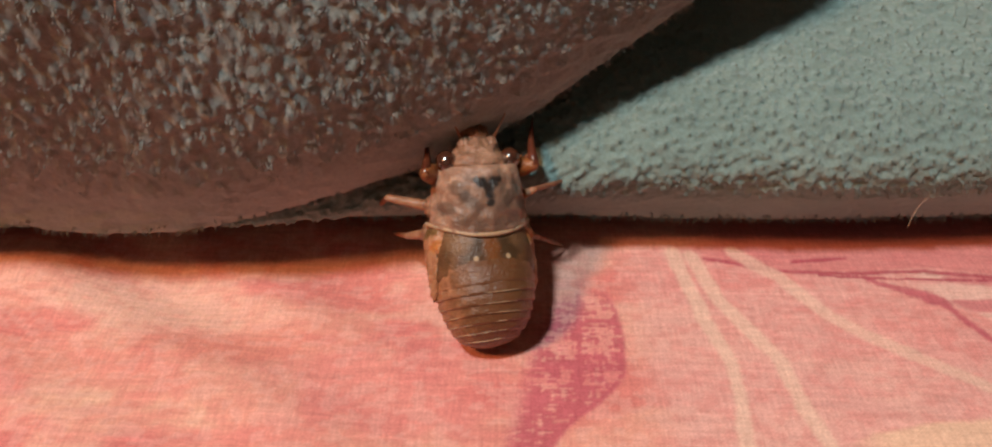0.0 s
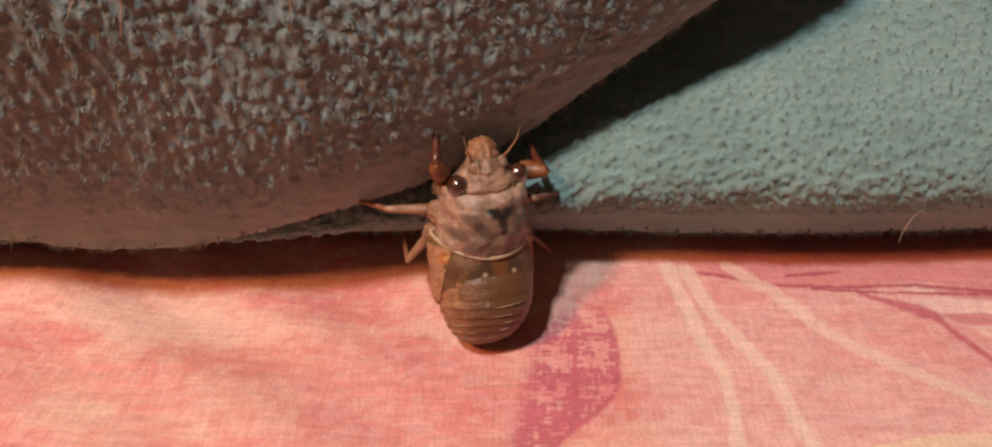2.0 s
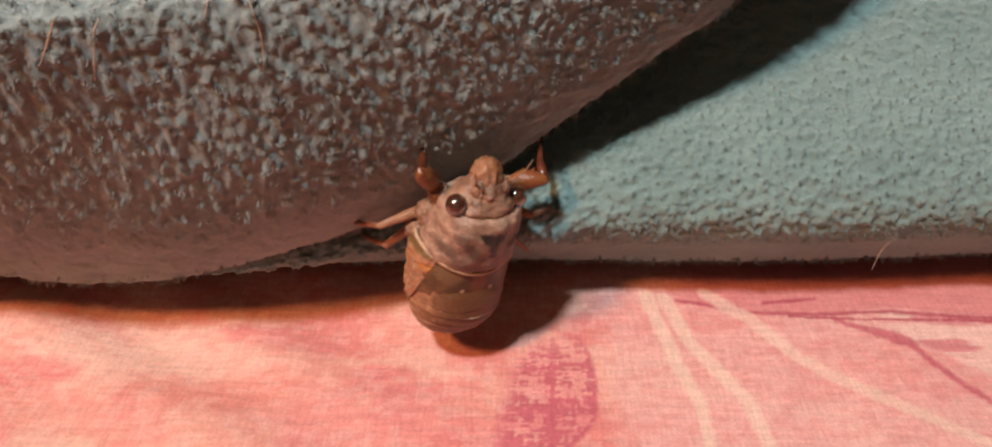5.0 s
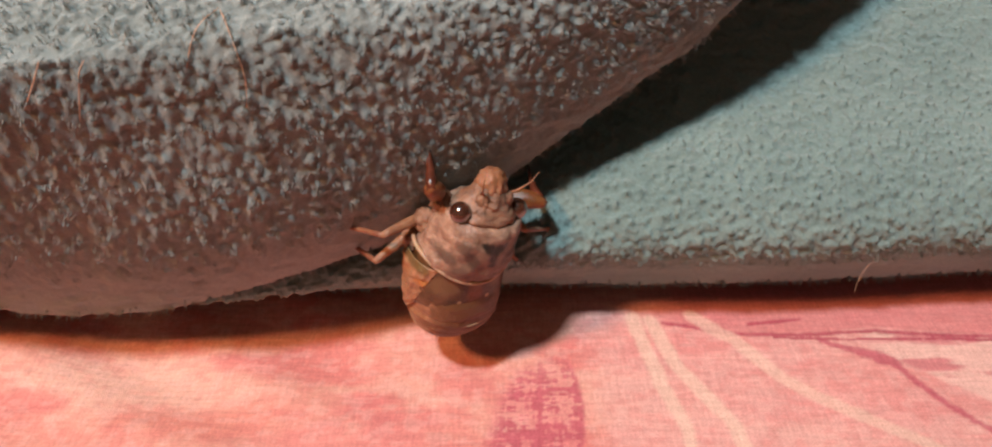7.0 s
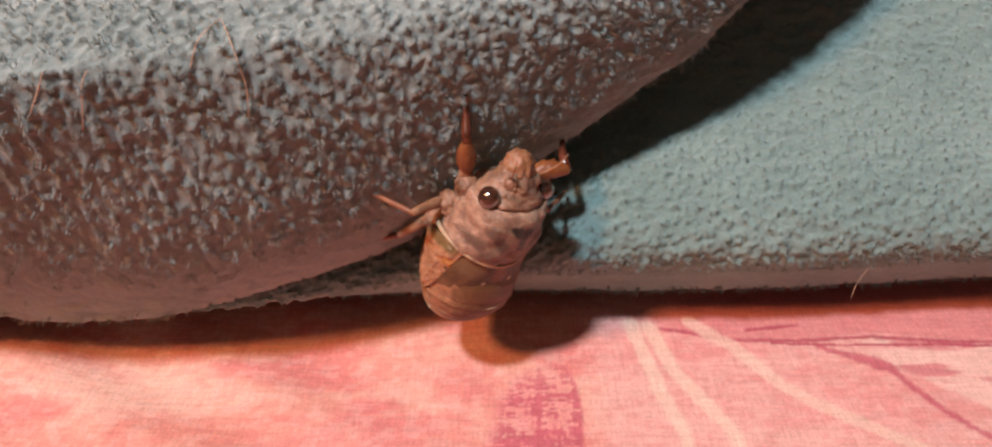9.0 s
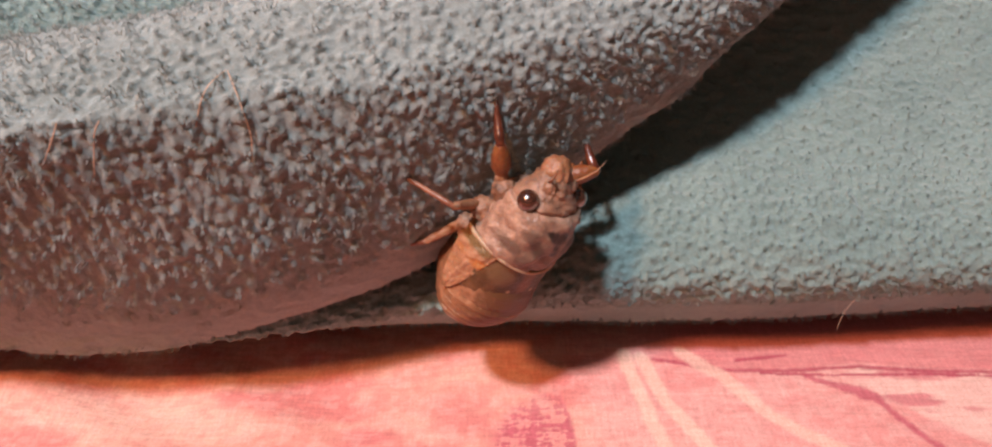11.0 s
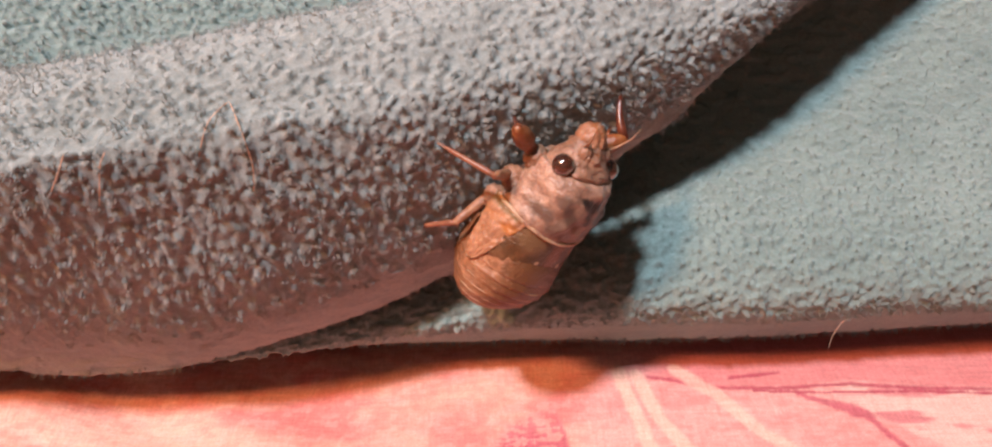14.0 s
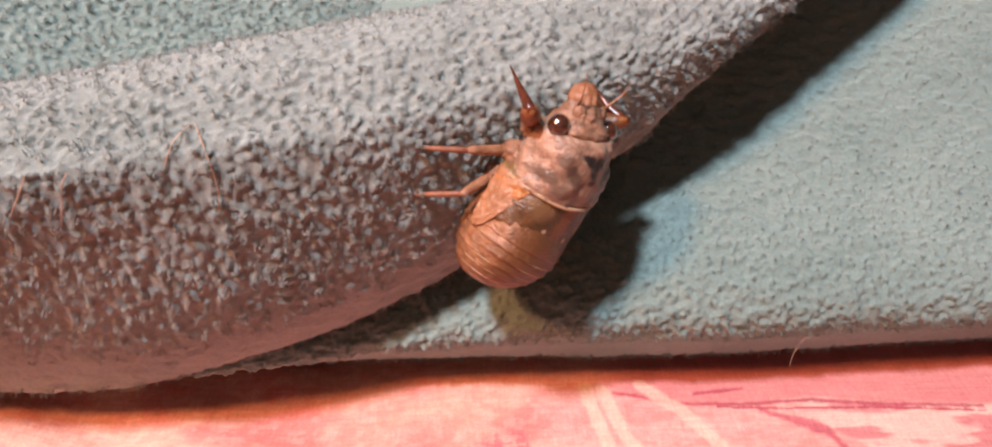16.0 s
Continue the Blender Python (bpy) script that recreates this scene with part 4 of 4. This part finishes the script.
FEET = {  # seconds, place (mm) of each foot
    "fore_left": [(0, -8.8, 83.1, 22.9), (1, -8, 83.1, 23.8), (2, -7.2, 80.9, 30.6), (2.5, -6.5, 81.6, 28.7), (3, -6.5, 81.6, 28.9), (3.5, -6.3, 82.3, 27.6), (4, -6.4, 81.6, 28.6), (6.5, -3.1, 80.2, 36.1), (7, -2.9, 80.3, 36.6), (7.5, -2.9, 80.3, 36.5), (8, -2.4, 80.3, 36.8), (8.5, -2.6, 80.4, 37.1), (9, 1.8, 80.2, 45), (11.5, 6.7, 81.8, 49.8), (12, 8.1, 82.5, 48.1), (12.5, 7.8, 82.5, 49), (13, 7.9, 82.1, 47.4), (14, 8.5, 82.5, 48.7), (14.5, 12.4, 82.4, 54.6), (15, 12.2, 82.2, 55.4), (15.5, 12.0, 82.6, 56.4), (16, 12.0, 83.2, 57.4)],
    "mid_left": [(0, -16.2, 85.8, 9.5), (0.5, -18.5, 87.9, 10.8), (1, -21.5, 82.8, 16), (1.5, -19.7, 84.1, 14.7), (2, -19.8, 83.3, 15.6), (2.5, -19.9, 83.1, 16.2), (3, -20.2, 83.2, 16.2), (3.5, -18.3, 84.8, 14.5), (4, -19.1, 84.5, 14.4), (6.5, -14.9, 80.5, 23.7), (7, -15.6, 80.3, 24), (8, -14.8, 81.9, 21.8), (8.5, -12.6, 78.3, 32.8), (9, -11.8, 78.9, 31.9), (11.5, -5.6, 78.2, 41.4), (12, -5.2, 78, 41.6), (12.5, -2.7, 78.2, 48.5), (13, -1.4, 78.3, 47.9), (14, -1.2, 78.3, 47.8), (14.5, -1.4, 78.4, 48), (15, -1.5, 78.5, 48.1), (16, -1.7, 78.4, 49.6)],
    "hind_left": [(0, -14.9, 87.2, 3.5), (1.5, -11.6, 85.9, 5.8), (3, -16.3, 85.5, 9.2), (4, -16.4, 86.5, 10.5), (6.5, -14.3, 84.8, 16.9), (7, -15.1, 84.1, 18.4), (8, -14.9, 84.9, 17.2), (8.5, -13.9, 83.4, 19.3), (9, -15, 84.2, 18.3), (11.5, -8.7, 81.1, 28.2), (12, -6.8, 80.0, 34.0), (12.5, -6.8, 79.4, 35.0), (13, -6.6, 79.4, 35.2), (14, -5.8, 80.0, 34.2), (14.5, -5.8, 79.4, 35.0), (15, -1.6, 81.0, 37.0), (16, -1.6, 79.4, 42.4)],
    "fore_right": [(0, 4.0, 86.5, 24.0), (1, 4.0, 86.5, 24.0), (2, 4.0, 86.5, 24.0), (3, 4.0, 86.5, 25.0), (3.5, 5.0, 86.5, 25.0), (4, 8.0, 86.5, 29.0), (6.5, 9.0, 88, 29.0), (7, 9.0, 88, 28.0), (8, 14, 88.7, 36.7), (8.5, 14, 89.8, 34.1), (9, 13.7, 89.3, 34.6), (11.5, 17.7, 89, 42.2), (12, 17.9, 88.3, 43.1), (12.5, 17.6, 88.4, 43.2), (13, 17.6, 88.2, 43.6), (14, 21.5, 88, 50.4), (14.5, 21.7, 88.4, 50.5), (15, 21.7, 88.4, 50.5), (16, 22.1, 88.8, 53.1)],
    "mid_right": [(0, 10.2, 85.5, 15.4), (1, 8.3, 85.5, 15.5), (2, 9.7, 85.5, 15.9), (3, 12.7, 86.6, 18.3), (3.5, 12, 86.4, 18.1), (4, 11, 86.7, 17.8), (6.5, 13.4, 86.8, 18.8), (7, 13.7, 86.3, 18.6), (9, 15, 88, 25), (11.5, 18, 89, 36), (14, 20, 89, 41), (16, 23, 90, 46)],
    "hind_right": [(0, 11, 88.5, 0.5), (2, 10, 89, 1), (4, 8, 84, 10), (7, 9, 84.5, 14), (9, 11, 85.5, 18), (11.5, 14, 88, 27), (14, 16, 88.5, 33), (16, 19, 89.5, 39)],
}


def at_time(rows, t):
    """The row at t on smooth curves through the rows."""
    r = np.array(rows, float)
    return [float(table(np.array(t), r[:, 0], r[:, n])) for n in range(1, r.shape[1])]


def leg_pose(kind, side, foot):
    """Poses of thigh and shin, in the body's and the thigh's space, that put the claw on foot (mm, in the body's space)."""
    s = -1 if side == "left" else 1
    hip = Vector(HIPS[kind])
    hip.x *= s
    a, b = REACH[kind]
    to = Vector(foot) - hip
    far = min(max(to.length, abs(a - b) + 1.5), (a + b) * 0.985)
    way = to.normalized()
    out = Vector({"fore": (s * 0.55, 0.1, 1.0), "mid": (s * 0.5, 0.3, 1.0), "hind": (s * 0.5, -0.1, 1.0)}[kind])
    out = (out - way * out.dot(way)).normalized()
    c = (a * a + far * far - b * b) / (2 * a * far)
    knee = hip + way * (a * c) + out * (a * math.sqrt(max(0.0, 1 - c * c)))
    tip = hip + way * far
    y = (knee - hip).normalized()
    x = y.cross((tip - knee).normalized())
    x = x.normalized() if x.length > 1e-4 else way.cross(out).normalized()
    z = x.cross(y)
    turn = Matrix((x, y, z)).transposed().to_4x4()
    angle = math.acos(max(-1, min(1, y.dot((tip - knee).normalized()))))
    return Matrix.Translation(hip * MM) @ turn, Matrix.Translation((0, a * MM, 0)) @ Matrix.Rotation(angle, 4, "X")


def motions():
    times = [0.5 * n for n in range(33)]
    body, bends, legs, shins = [], [], {k: [] for k in NYMPH_LEGS}, {k: [] for k in NYMPH_LEGS}
    for t in times:
        x, y, z, rx, ry, rz, down, aside = at_time(BODY_ROWS, t)
        m = pose(x * MM, y * MM, z * MM, rx, ry, rz)
        body.append((t, m))
        bends.append((t, Matrix.Translation(Vector(JOINT) * MM) @ pose(0, 0, 0, down, 0, 0) @ pose(0, 0, 0, 0, 0, aside)))
        for key in NYMPH_LEGS:
            kind, side = key.split("_")
            foot = m.inverted() @ (Vector(at_time(FEET[key], t)) * MM) / (MM * SIZE)
            thigh, shin = leg_pose(kind, side, foot)
            legs[key].append((t, thigh))
            shins[key].append((t, shin))
    walk(NYMPH, body)
    walk(NYMPH_THORAX, bends)
    for key, (leg, shin) in NYMPH_LEGS.items():
        walk(leg, legs[key])
        walk(shin, shins[key])


motions()
